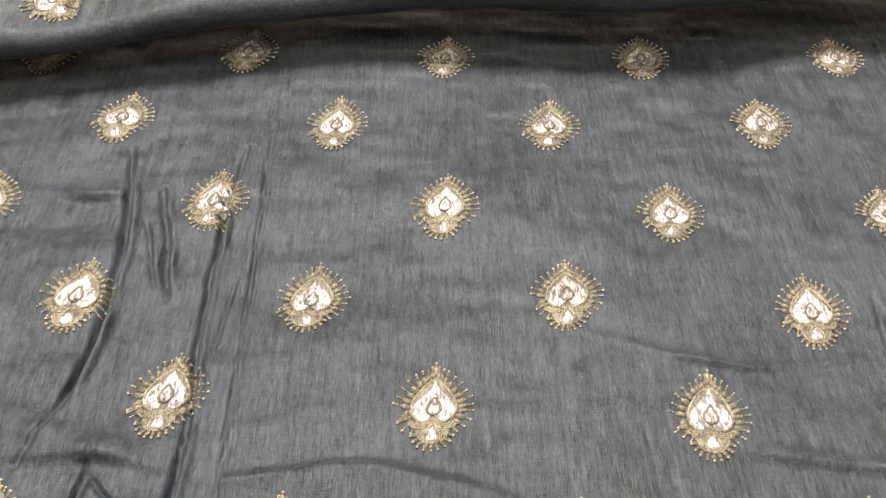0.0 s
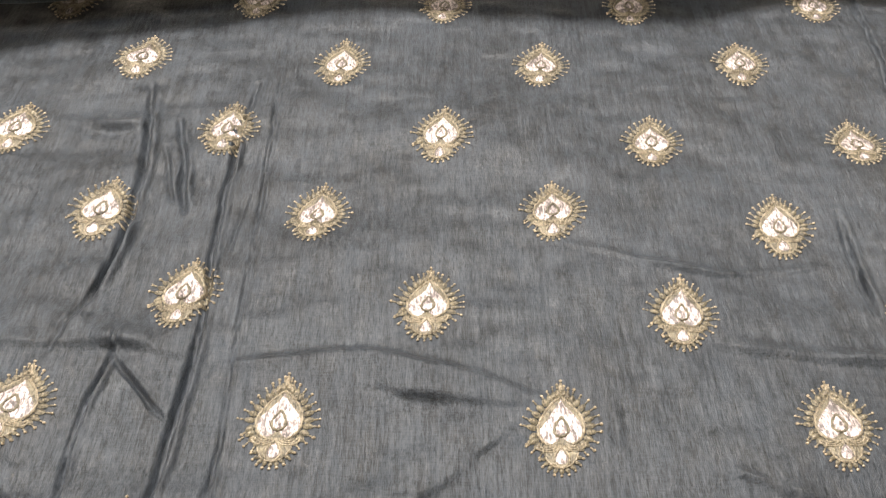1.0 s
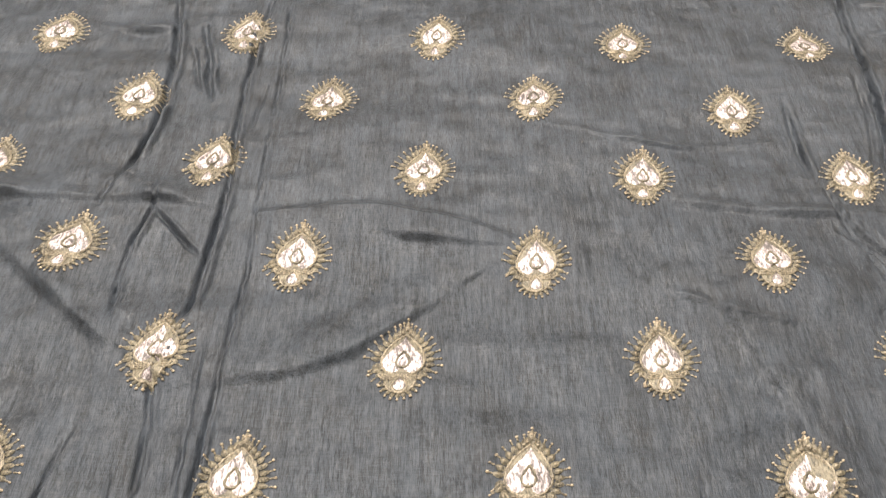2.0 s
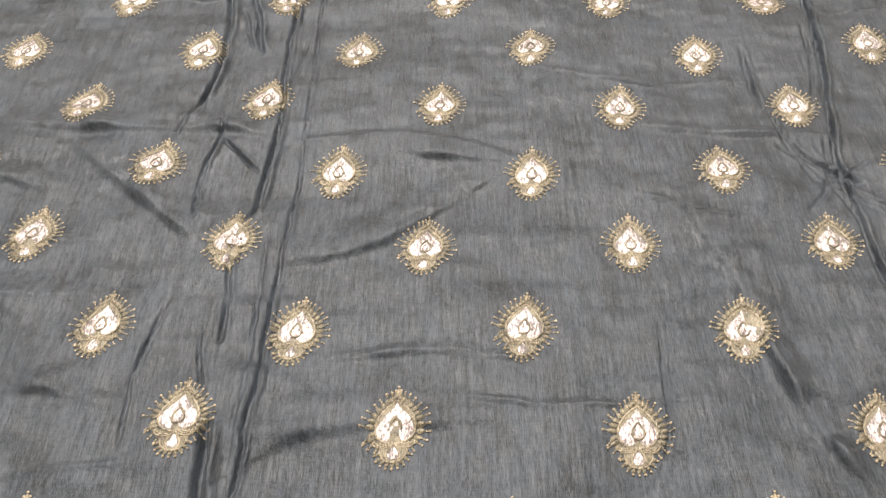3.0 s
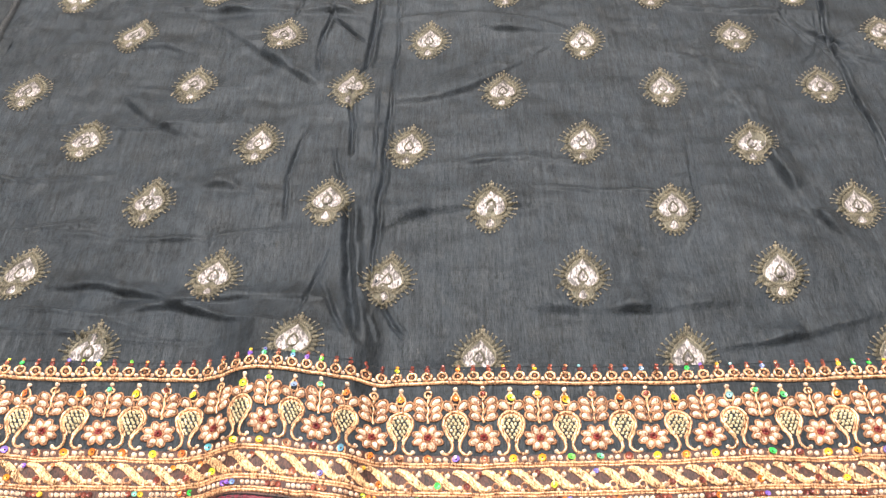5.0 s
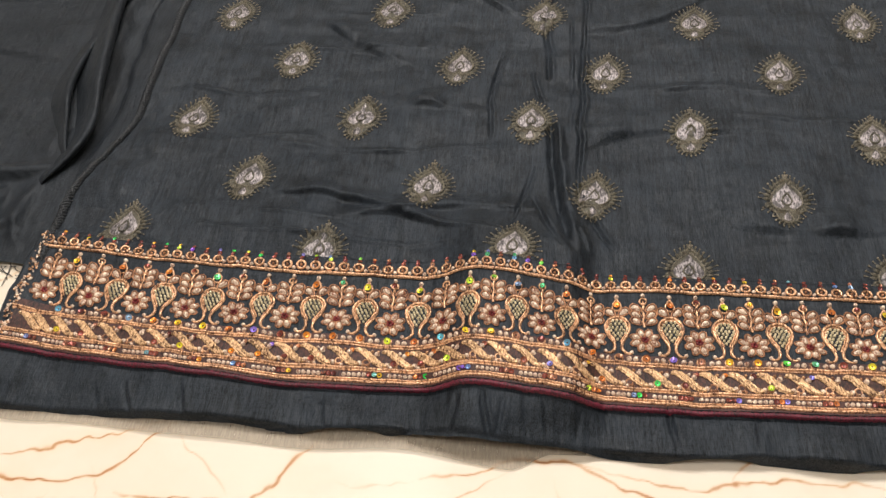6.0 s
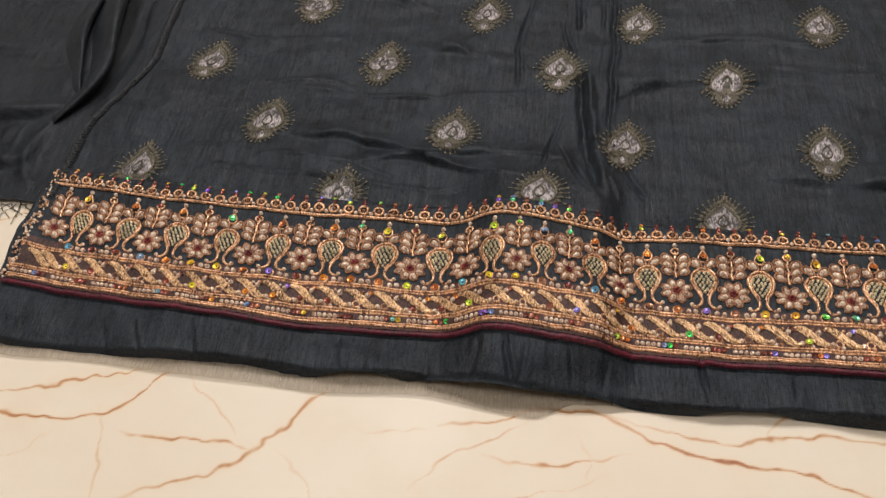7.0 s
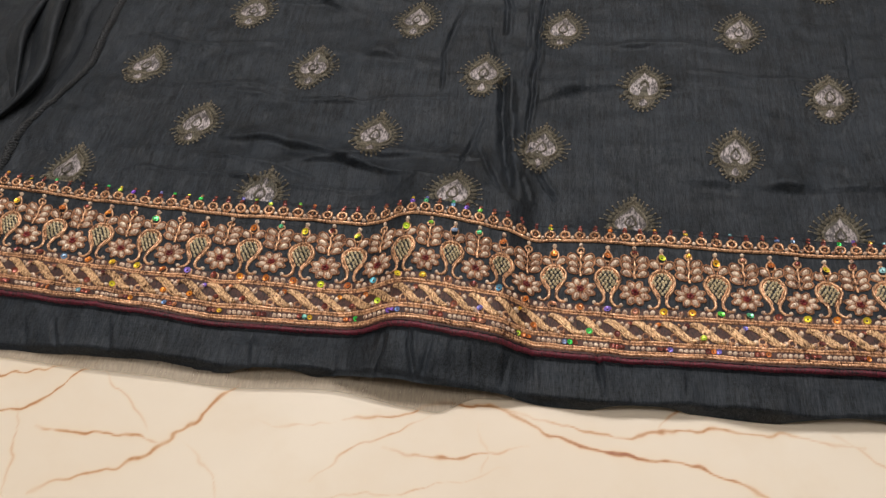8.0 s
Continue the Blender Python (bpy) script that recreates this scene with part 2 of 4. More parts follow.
# broad swells and fine crumpling
CLOTH += 0.0018 * value_noise(CX, CY, 0.050, 0.036, 11) + 0.0008 * value_noise(CX, CY, 0.024, 0.016, 12)
CLOTH += 0.00036 * value_noise(WX, WY, 0.016, 0.0060, 13) + 0.00020 * value_noise(WX, WY, 0.005, 0.009, 14)
CLOTH += 0.0007 * smooth(-0.03, -0.12, CX) * value_noise(WX + 0.4 * WY, WY, 0.014, 0.012, 15)

# far part, left of the middle crease
tuck(0.0022, 0.0034, (-0.101, 0.290), (-0.093, 0.242), (-0.092, 0.202), (-0.097, 0.172))
tuck(0.0016, 0.0020, (-0.092, 0.210), (-0.096, 0.180), (-0.104, 0.152))
tuck(0.0013, 0.0022, (-0.084, 0.168), (-0.084, 0.148), (-0.089, 0.130), (-0.087, 0.100))
tuck(0.0019, 0.0024, (-0.085, 0.266), (-0.079, 0.240), (-0.074, 0.215))
tuck(0.0012, 0.0018, (-0.088, 0.250), (-0.079, 0.220))
tuck(0.0017, 0.0030, (-0.057, 0.290), (-0.061, 0.240), (-0.060, 0.195), (-0.058, 0.160))
tuck(0.0020, 0.0030, (-0.058, 0.162), (-0.060, 0.133), (-0.063, 0.102))
tuck(0.0015, 0.0020, (-0.063, 0.108), (-0.068, 0.084), (-0.066, 0.040))
tuck(0.0008, 0.0011, (-0.049, 0.320), (-0.047, 0.210), (-0.045, 0.120))
tuck(0.0009, 0.0011, (-0.052, 0.225), (-0.054, 0.195))
ridge(0.0030, 0.0016, (-0.130, 0.267), (-0.112, 0.262), (-0.093, 0.263))
lap(0.0044, 0.0022, (-0.200, 0.163), (-0.155, 0.158), (-0.116, 0.155), (-0.082, 0.156), (-0.044, 0.147))
lap(0.0055, 0.0024, (-0.150, 0.148), (-0.117, 0.119), (-0.086, 0.092))
tuck(0.0010, 0.0015, (-0.084, 0.150), (-0.070, 0.135), (-0.062, 0.128))
tuck(0.0011, 0.0014, (-0.088, 0.060), (-0.094, 0.030), (-0.093, -0.005))
# across the middle
lap(0.0062, 0.0032, (0.052, 0.134), (0.023, 0.145), (-0.010, 0.153), (-0.048, 0.145))
lap(0.0052, 0.0028, (-0.052, 0.075), (-0.028, 0.080), (-0.010, 0.087), (0.008, 0.101), (0.026, 0.115))
lap(0.0030, 0.0014, (0.004, 0.138), (0.024, 0.135), (0.044, 0.134))
ridge(0.0025, 0.0004, (0.066, 0.160), (0.071, 0.120), (0.068, 0.085))
ridge(0.0036, 0.0020, (0.110, 0.155), (0.147, 0.150), (0.185, 0.149))
tuck(0.0017, 0.0020, (0.162, 0.215), (0.161, 0.190), (0.161, 0.168))
tuck(0.0010, 0.0010, (0.164, 0.165), (0.167, 0.145), (0.175, 0.120))
lap(0.0052, 0.0030, (0.113, 0.116), (0.121, 0.092), (0.131, 0.062), (0.138, 0.012), (0.158, -0.030))
tuck(0.0016, 0.0022, (0.212, 0.360), (0.206, 0.280), (0.199, 0.200), (0.188, 0.150), (0.186, 0.097), (0.186, 0.020), (0.190, -0.060))
tuck(0.0012, 0.0012, (0.196, 0.230), (0.192, 0.190), (0.182, 0.160))
tuck(0.0018, 0.0020, (0.168, 0.145), (0.180, 0.128), (0.194, 0.120))
ridge(0.0020, 0.0012, (0.178, 0.140), (0.192, 0.110), (0.215, 0.100))
for ex, ey in ((0.164, 0.141), (0.196, 0.101), (0.202, 0.134), (0.168, 0.104), (0.184, 0.146), (0.186, 0.092)):
    tuck(0.0014, 0.0007, (0.180, 0.121), ((ex + 0.180) / 2 + 0.002, (ey + 0.121) / 2), (ex, ey))
for k in range(7):
    ridge(0.0022, 0.0011, (0.214, 0.350 - 0.022 * k), (0.236, 0.344 - 0.020 * k), (0.30, 0.350 - 0.021 * k))
ridge(0.0020, 0.0008, (0.060, 0.200), (0.100, 0.185), (0.150, 0.190))
ridge(0.0020, 0.0008, (0.100, 0.112), (0.120, 0.104), (0.140, 0.100))
tuck(0.0007, 0.0008, (0.096, 0.050), (0.094, 0.020), (0.092, -0.006), (0.084, -0.020))
lap(0.0056, 0.0021, (-0.052, -0.012), (-0.038, 0.000), (-0.012, 0.006), (0.020, 0.004))
ridge(0.0028, 0.0012, (-0.030, 0.031), (0.010, 0.036), (0.040, 0.030))
ridge(0.0016, 0.0008, (0.020, 0.015), (0.060, 0.010), (0.110, 0.014))
lap(0.0050, 0.0014, (0.010, -0.052), (0.057, -0.056), (0.102, -0.050))
lap(0.0040, 0.0018, (0.080, -0.074), (0.115, -0.070), (0.156, -0.058))
# the pressed middle crease and the pleat that opens towards the hem
tuck(0.0013, 0.0020, (-0.045, 0.125), (-0.048, 0.060), (-0.051, 0.000), (-0.052, -0.060))
tuck(0.0010, 0.0013, (-0.054, 0.090), (-0.054, 0.040), (-0.055, -0.010))
tuck(0.0030, 0.0042, (-0.064, 0.004), (-0.063, -0.020), (-0.060, -0.050), (-0.055, -0.074))
tuck(0.0013, 0.0022, (-0.072, -0.040), (-0.067, -0.056), (-0.060, -0.072))
tuck(0.0011, 0.0016, (-0.050, -0.045), (-0.044, -0.060), (-0.038, -0.068))
tuck(0.0010, 0.0014, (-0.072, -0.022), (-0.077, -0.045), (-0.081, -0.062))
tuck(0.0009, 0.0012, (-0.060, -0.030), (-0.056, -0.050), (-0.049, -0.072))
tuck(0.0010, 0.0010, (-0.074, 0.045), (-0.072, 0.030), (-0.069, 0.020))
tuck(0.0009, 0.0010, (-0.069, 0.078), (-0.066, 0.062), (-0.063, 0.050))
# puckers in the hem strip
for k, (px, lean) in enumerate(((-0.118, 0.003), (-0.098, -0.002), (-0.089, 0.004), (-0.080, -0.003), (-0.073, 0.002), (-0.066, 0.003), (-0.052, -0.002), (-0.043, 0.002), (-0.020, 0.003), (0.012, -0.002), (-0.150, 0.004), (-0.205, 0.006), (-0.240, 0.006), (-0.228, 0.009))):
    tuck(0.0015, 0.0004 + 0.0003 * (k % 3), (px, -0.1455 + 0.002 * (k % 3)), (px + lean * 0.4, -0.152), (px + lean, -0.1605))
# near the border, left
lap(0.0050, 0.0016, (-0.185, 0.086), (-0.165, 0.064), (-0.140, 0.050))
lap(0.0050, 0.0015, (-0.215, 0.120), (-0.180, 0.128), (-0.150, 0.118))
lap(0.0045, 0.0014, (-0.160, 0.014), (-0.130, 0.020), (-0.100, 0.012))
lap(0.0028, 0.0018, (-0.190, -0.040), (-0.156, -0.043), (-0.131, -0.052), (-0.106, -0.060))
lap(0.0022, 0.0016, (-0.160, -0.058), (-0.125, -0.050), (-0.099, -0.047), (-0.074, -0.050))
ridge(0.0016, 0.0012, (-0.156, -0.042), (-0.116, -0.058), (-0.080, -0.066))
ridge(0.0014, 0.0010, (-0.220, -0.062), (-0.180, -0.066), (-0.130, -0.071), (-0.105, -0.068))
ridge(0.0014, 0.0009, (-0.200, -0.052), (-0.165, -0.057), (-0.140, -0.066))
ridge(0.0018, 0.0009, (-0.250, 0.030), (-0.215, 0.022), (-0.180, 0.026))
ridge(0.0018, 0.0008, (-0.225, 0.062), (-0.180, 0.058), (-0.130, 0.062))
ridge(0.0016, 0.0008, (-0.190, -0.010), (-0.140, -0.016), (-0.090, -0.010))
ridge(0.0018, 0.0010, (-0.180, 0.092), (-0.150, 0.089), (-0.125, 0.090))
ridge(0.0016, 0.0008, (-0.215, -0.006), (-0.180, -0.004), (-0.160, -0.012))

# the raised roll that runs through the border and the hem
hump = smooth(-0.116, -0.092, CX) * smooth(-0.043, -0.058, CX)
CLOTH += (0.0084 - 0.0057 * smooth(-0.138, -0.164, CY) + 0.0015 * np.sin((CX + 0.116) * 70)) * hump * smooth(-0.035, -0.088, CY)
# shallow scallops along the hem strip
CLOTH += 0.0010 * value_noise(WX, WY, 0.011, 0.060, 21) * smooth(-0.142, -0.160, CY)


CLOTH = np.maximum(CLOTH, -0.0040 + 0.0003 * value_noise(CX, CY, 0.006, 0.006, 22))


def lie(x, y):
    """Height of the cloth at x, y."""
    u = np.clip((np.asarray(x, float) - GX[0]) / STEP, 0, len(GX) - 1.001)
    v = np.clip((np.asarray(y, float) - GY[0]) / STEP, 0, len(GY) - 1.001)
    i, j = u.astype(int), v.astype(int)
    a, b = u - i, v - j
    return (CLOTH[j, i] * (1 - a) + CLOTH[j, i + 1] * a) * (1 - b) + (CLOTH[j + 1, i] * (1 - a) + CLOTH[j + 1, i + 1] * a) * b


def border_y(x):
    """The border's top cord; the border curves up towards the side slit."""
    x = np.asarray(x, float)
    return -0.0900 + 0.0035 * smooth(-0.050, -0.100, x) + 0.0115 * np.clip((-0.150 - x) / 0.135, 0, 1) ** 1.6 + 0.0012 * smooth(0.03, 0.14, x) * 2


def hem_y(x):
    x = np.asarray(x, float)
    return border_y(x) - 0.0718 - 0.0062 * smooth(-0.20, -0.27, x) + 0.0008 * np.sin(x * 95.0)


def side_x(y):
    """The side slit of the kurta, where its seam runs."""
    return -0.2690 - 0.0165 * smooth(0.010, -0.055, y) + 0.003 * smooth(-0.09, -0.16, y)


# ---------------------------------------------------------------- room and counter
def room():
    # unseen room, added to close the place and bounce the lamps' light
    for name, b in (("wall_north", (-2.6, 2.5, -0.9, 2.6, 2.6, 1.85)), ("wall_south", (-2.6, -2.1, -0.9, 2.6, -2.0, 1.85)),
                    ("wall_west", (-2.6, -2.0, -0.9, -2.5, 2.5, 1.85)), ("wall_east", (2.5, -2.0, -0.9, 2.6, 2.5, 1.85))):
        tagged(box(name, *b, PAINT), "plain cream painted wall of the assumed room, unseen", "wall", kind="structure")
    tagged(box("floor", -2.6, -2.1, -1.0, 2.6, 2.6, -0.9, FLOORING), "plain grey tiled floor of the assumed room, unseen", "floor", kind="structure")
    tagged(box("ceiling", -2.6, -2.1, 1.85, 2.6, 2.6, 1.95, PAINT), "plain white painted ceiling of the assumed room, unseen", "ceiling", kind="structure")
    # assumed glowing panels where the unseen lamps hang
    for at, sx, sy, watts in LAMPS:
        lamp = tagged(new("assumed_ceiling_light"), "flat white ceiling light panel, assumed out of view, switched on", "ceiling light", "ceiling lights")
        lamp.location = (at[0], at[1], 1.85)
        box("frame", -sx / 2 - 0.03, -sy / 2 - 0.03, -0.03, sx / 2 + 0.03, sy / 2 + 0.03, 0.0, PAINT, lamp, 0.004)
        box("diffuser", -sx / 2, -sy / 2, -0.04, sx / 2, sy / 2, -0.031, LIT, lamp)


TOP = -0.0048


def marble_top():
    """The marble counter top, finely divided where its veins are seen."""
    xs = np.concatenate([np.linspace(-1.2, -0.44, 12), np.arange(-0.42, 0.22, 0.0006), np.linspace(0.24, 1.2, 14)])
    ys = np.concatenate([np.linspace(-0.55, -0.25, 8), np.arange(-0.240, -0.075, 0.0006), np.linspace(-0.07, 0.95, 16)])
    X, Y = np.meshgrid(xs, ys)
    ob = grid_mesh("marble_slab", X, Y, np.full(X.shape, TOP), MARBLE, counter)
    wx = X + 0.0012 * value_noise(X, Y, 0.013, 0.011, 31) + 0.0009 * value_noise(X, Y, 0.004, 0.004, 32)
    wy = Y + 0.0012 * value_noise(X, Y, 0.012, 0.013, 33) + 0.0009 * value_noise(X, Y, 0.004, 0.004, 34)
    V = np.zeros(X.shape)

    def vein(width, strength, *pts):
        d, along = line_distance(wx, wy, refine(list(pts), 1))
        w = width * (0.42 + 0.6 * np.abs(value_noise(X, Y, 0.009, 0.009, 35)))
        fade = np.clip(np.sin(np.pi * np.clip(along, 0.04, 0.96)), 0, 1) ** 0.5
        halo = 0.12 * np.exp(-(d / (w * 4.5)) ** 2)
        np.maximum(V, strength * fade * np.clip(np.exp(-(d / w) ** 2) + halo, 0, 1), out=V)

    vein(0.0009, 0.85, (-0.300, -0.180), (-0.266, -0.183), (-0.231, -0.181), (-0.221, -0.172), (-0.205, -0.156), (-0.196, -0.148))
    vein(0.0010, 0.75, (-0.212, -0.210), (-0.202, -0.204), (-0.179, -0.195), (-0.166, -0.182), (-0.153, -0.165), (-0.144, -0.152))
    vein(0.0008, 0.80, (-0.220, -0.185), (-0.212, -0.187), (-0.196, -0.185), (-0.179, -0.186), (-0.170, -0.188))
    vein(0.0008, 0.65, (-0.285, -0.176), (-0.270, -0.174), (-0.248, -0.169), (-0.231, -0.163), (-0.211, -0.157), (-0.192, -0.150))
    vein(0.0006, 0.50, (-0.203, -0.160), (-0.199, -0.165), (-0.187, -0.173), (-0.178, -0.184))
    vein(0.0006, 0.40, (-0.232, -0.176), (-0.227, -0.187), (-0.223, -0.202), (-0.221, -0.216))
    vein(0.0010, 0.85, (-0.108, -0.174), (-0.101, -0.172), (-0.087, -0.170), (-0.080, -0.165), (-0.055, -0.165), (-0.045, -0.167))
    vein(0.0011, 0.95, (-0.066, -0.164), (-0.055, -0.165), (-0.042, -0.171), (-0.020, -0.179), (0.004, -0.178), (0.023, -0.183), (0.038, -0.191), (0.052, -0.198))
    vein(0.0008, 0.65, (-0.058, -0.165), (-0.051, -0.166), (-0.032, -0.169), (-0.017, -0.173), (0.016, -0.166), (0.039, -0.166), (0.070, -0.170))
    vein(0.0007, 0.55, (-0.116, -0.197), (-0.112, -0.192), (-0.105, -0.185), (-0.089, -0.176), (-0.078, -0.170))
    vein(0.0008, 0.65, (-0.094, -0.183), (-0.086, -0.184), (-0.073, -0.186), (-0.055, -0.181), (-0.044, -0.178))
    vein(0.0006, 0.40, (-0.120, -0.205), (-0.090, -0.199), (-0.068, -0.193), (-0.052, -0.187))
    vein(0.0005, 0.30, (-0.062, -0.172), (-0.057, -0.181), (-0.060, -0.190))
    vein(0.0005, 0.30, (-0.140, -0.176), (-0.124, -0.178), (-0.110, -0.175))
    vein(0.0005, 0.30, (-0.268, -0.200), (-0.252, -0.196), (-0.246, -0.186))
    vein(0.0005, 0.30, (-0.165, -0.186), (-0.152, -0.196), (-0.146, -0.208))
    vein(0.0008, 0.55, (0.000, -0.170), (0.006, -0.160), (0.016, -0.150))
    vein(0.0008, 0.55, (-0.330, -0.110), (-0.318, -0.098), (-0.305, -0.094), (-0.292, -0.085))
    vein(0.0008, 0.60, (-0.190, -0.240), (-0.140, -0.225), (-0.100, -0.229), (-0.050, -0.215), (0.02, -0.22))
    vein(0.0008, 0.55, (0.060, -0.165), (0.095, -0.190), (0.120, -0.196), (0.160, -0.22))
    att = ob.data.attributes.new("vein", "FLOAT", "POINT")
    att.data.foreach_set("value", V.ravel().astype(np.float32))
    return ob


counter = tagged(new("shop_counter"), "shop counter with a polished cream marble top with brown veins", "counter")
marble_top()
box("counter_edge", -1.2, -0.555, -0.04, 1.2, -0.551, TOP - 0.002, WOOD, counter)
box("counter_body", -1.18, -0.53, -0.9, 1.18, 0.93, TOP - 0.006, WOOD, counter)
room()

# ---------------------------------------------------------------- the kurta
kurta = tagged(new("kurta"), "charcoal slub silk kurta with woven gold motifs, laid out creased", "garment")


def kurta_panel():
    """The body of the kurta: one creased sheet from the side slit to beyond the middle, down to the hem."""
    s = np.linspace(0, 1, len(GX))
    X = np.repeat((-0.27 + 0.60 * s)[None, :], len(GY), 0)
    # rows follow the hem near it and are straight far from it
    t = np.linspace(0, 1, len(GY))[:, None]
    Y = hem_y(X) + (0.430 - hem_y(X)) * t
    rim = side_x(Y) - 0.0075 * smooth(-0.045, -0.085, Y)
    X = rim + (0.330 - rim) * s[None, :]
    Z = lie(X, Y)
    hem = hem_y(X)
    roll = np.clip((hem + 0.0016 - Y) / 0.0016, 0, 1)
    low = smooth(-0.125, -0.110, X) * smooth(-0.040, -0.055, X)
    Z = Z - roll ** 2 * (Z - TOP - 0.0006) * (1 - 0.85 * low)
    edge = np.clip((rim + 0.002 - X) / 0.002, 0, 1)
    Z = Z - edge ** 2 * 0.0016
    return grid_mesh("body_panel", X, Y, Z, SILK, kurta)


kurta_panel()


def lining():
    """The sheer lining that peeps out under the hem; its taupe paints shadow too."""
    xs = np.linspace(-0.279, -0.050, 200)
    v = np.linspace(0, 1, 8)[:, None]
    X = np.repeat(xs[None, :], 8, 0)
    out = 0.0036 + 0.0022 * smooth(-0.275, -0.19, xs) + 0.0014 * smooth(-0.12, -0.09, xs) - 0.0070 * smooth(-0.078, -0.062, xs) + 0.0006 * np.sin(xs * 61)
    Y = hem_y(X) + 0.012 - v * (0.012 + out[None, :])
    Z = TOP + 0.0012 + 0.0005 * value_noise(X, Y, 0.02, 0.01, 41)
    return tagged(grid_mesh("lining", X, Y, Z, LINING, kurta), "sheer taupe lining edge with painted hem shadow")


lining()


# ------------------------------------------------ woven motif
def teardrop(n, w, h, tip=1.5):
    """Outline of a drop with its tip up, from -h to h, about w wide on either side."""
    pts = []
    for i in range(n):
        a = 2 * math.pi * i / n
        c = math.cos(a)
        pts.append((w * math.sin(a) * ((1 - c) / 2) ** (tip * 0.35) * 1.12, h * c))
    return pts


class Patch:
    """Collects small raised shapes in flat coordinates u, v, w."""

    def __init__(self):
        self.v, self.f, self.m = [], [], []

    def dome(self, ring, base, rise, mat, inset=0.6):
        """A closed outline as a low pillow."""
        n, k = len(ring), len(self.v)
        cu, cv = sum(p[0] for p in ring) / n, sum(p[1] for p in ring) / n
        self.v += [(u, v, base) for u, v in ring]
        self.v += [(cu + (u - cu) * inset, cv + (v - cv) * inset, base + rise * 0.8) for u, v in ring]
        self.v.append((cu, cv, base + rise))
        for i in range(n):
            j = (i + 1) % n
            self.f += [(k + i, k + j, k + n + j, k + n + i), (k + n + i, k + n + j, k + 2 * n)]
            self.m += [mat, mat]

    def ball(self, u, v, base, r, mat, n=7, rise=1.0):
        self.dome([(u + r * math.cos(2 * math.pi * i / n), v + r * math.sin(2 * math.pi * i / n)) for i in range(n)], base, r * rise, mat, 0.7)

    def leaf(self, u, v, ang, length, width, base, rise, mat, n=10):
        c, s = math.cos(ang), math.sin(ang)
        ring = []
        for i in range(n):
            a = 2 * math.pi * i / n
            p, q = length / 2 * math.cos(a), width / 2 * math.sin(a) * (1 - 0.25 * math.cos(a))
            ring.append((u + p * c - q * s, v + p * s + q * c))
        self.dome(ring, base, rise, mat)

    def petal(self, u, v, ang, length, width, mat, edge):
        """A bead petal with a cord round it."""
        self.leaf(u, v, ang, length * 0.74, width * 0.70, 0.0004, 0.0011, mat)
        c, s = math.cos(ang), math.sin(ang)
        ring = []
        for i in range(12):
            a = 2 * math.pi * i / 12
            p, q = length / 2 * math.cos(a), width / 2 * math.sin(a) * (1 - 0.25 * math.cos(a))
            ring.append((u + p * c - q * s, v + p * s + q * c))
        self.tube(ring, 0.00036, 0.0003, edge, True, 4, 0.2)

    def tube(self, pts, r, base, mat, closed=False, sides=5, rope=0.0):
        """A half-buried cord along flat points."""
        k, n = len(self.v), len(pts)
        for i, (u, v) in enumerate(pts):
            p, q = (pts[i - 1] if i or closed else pts[i]), (pts[(i + 1) % n] if i < n - 1 or closed else pts[i])
            dx, dy = q[0] - p[0], q[1] - p[1]
            L = math.hypot(dx, dy) or 1
            nx, ny = -dy / L, dx / L
            rr = r * (1 + rope * (1 if i % 2 else -1))
            for s in range(sides):
                a = math.pi * s / (sides - 1)
                self.v.append((u + nx * rr * math.cos(a), v + ny * rr * math.cos(a), base + rr * math.sin(a)))
        for i in range(n if closed else n - 1):
            j = (i + 1) % n
            for s in range(sides - 1):
                self.f.append((k + i * sides + s, k + j * sides + s, k + j * sides + s + 1, k + i * sides + s + 1))
                self.m.append(mat)

    def build(self, name, place, mats, parent):
        """Lays the shapes on a surface: place(u, v, w arrays) gives world points."""
        a = np.array(self.v)
        return link_mesh(name, np.stack(place(a[:, 0], a[:, 1], a[:, 2]), -1), self.f, mats, parent, self.m)


def drop_point(a, w, h, tip):
    c = math.cos(a)
    return w * math.sin(a) * ((1 - c) / 2) ** (tip * 0.35) * 1.12, h * c


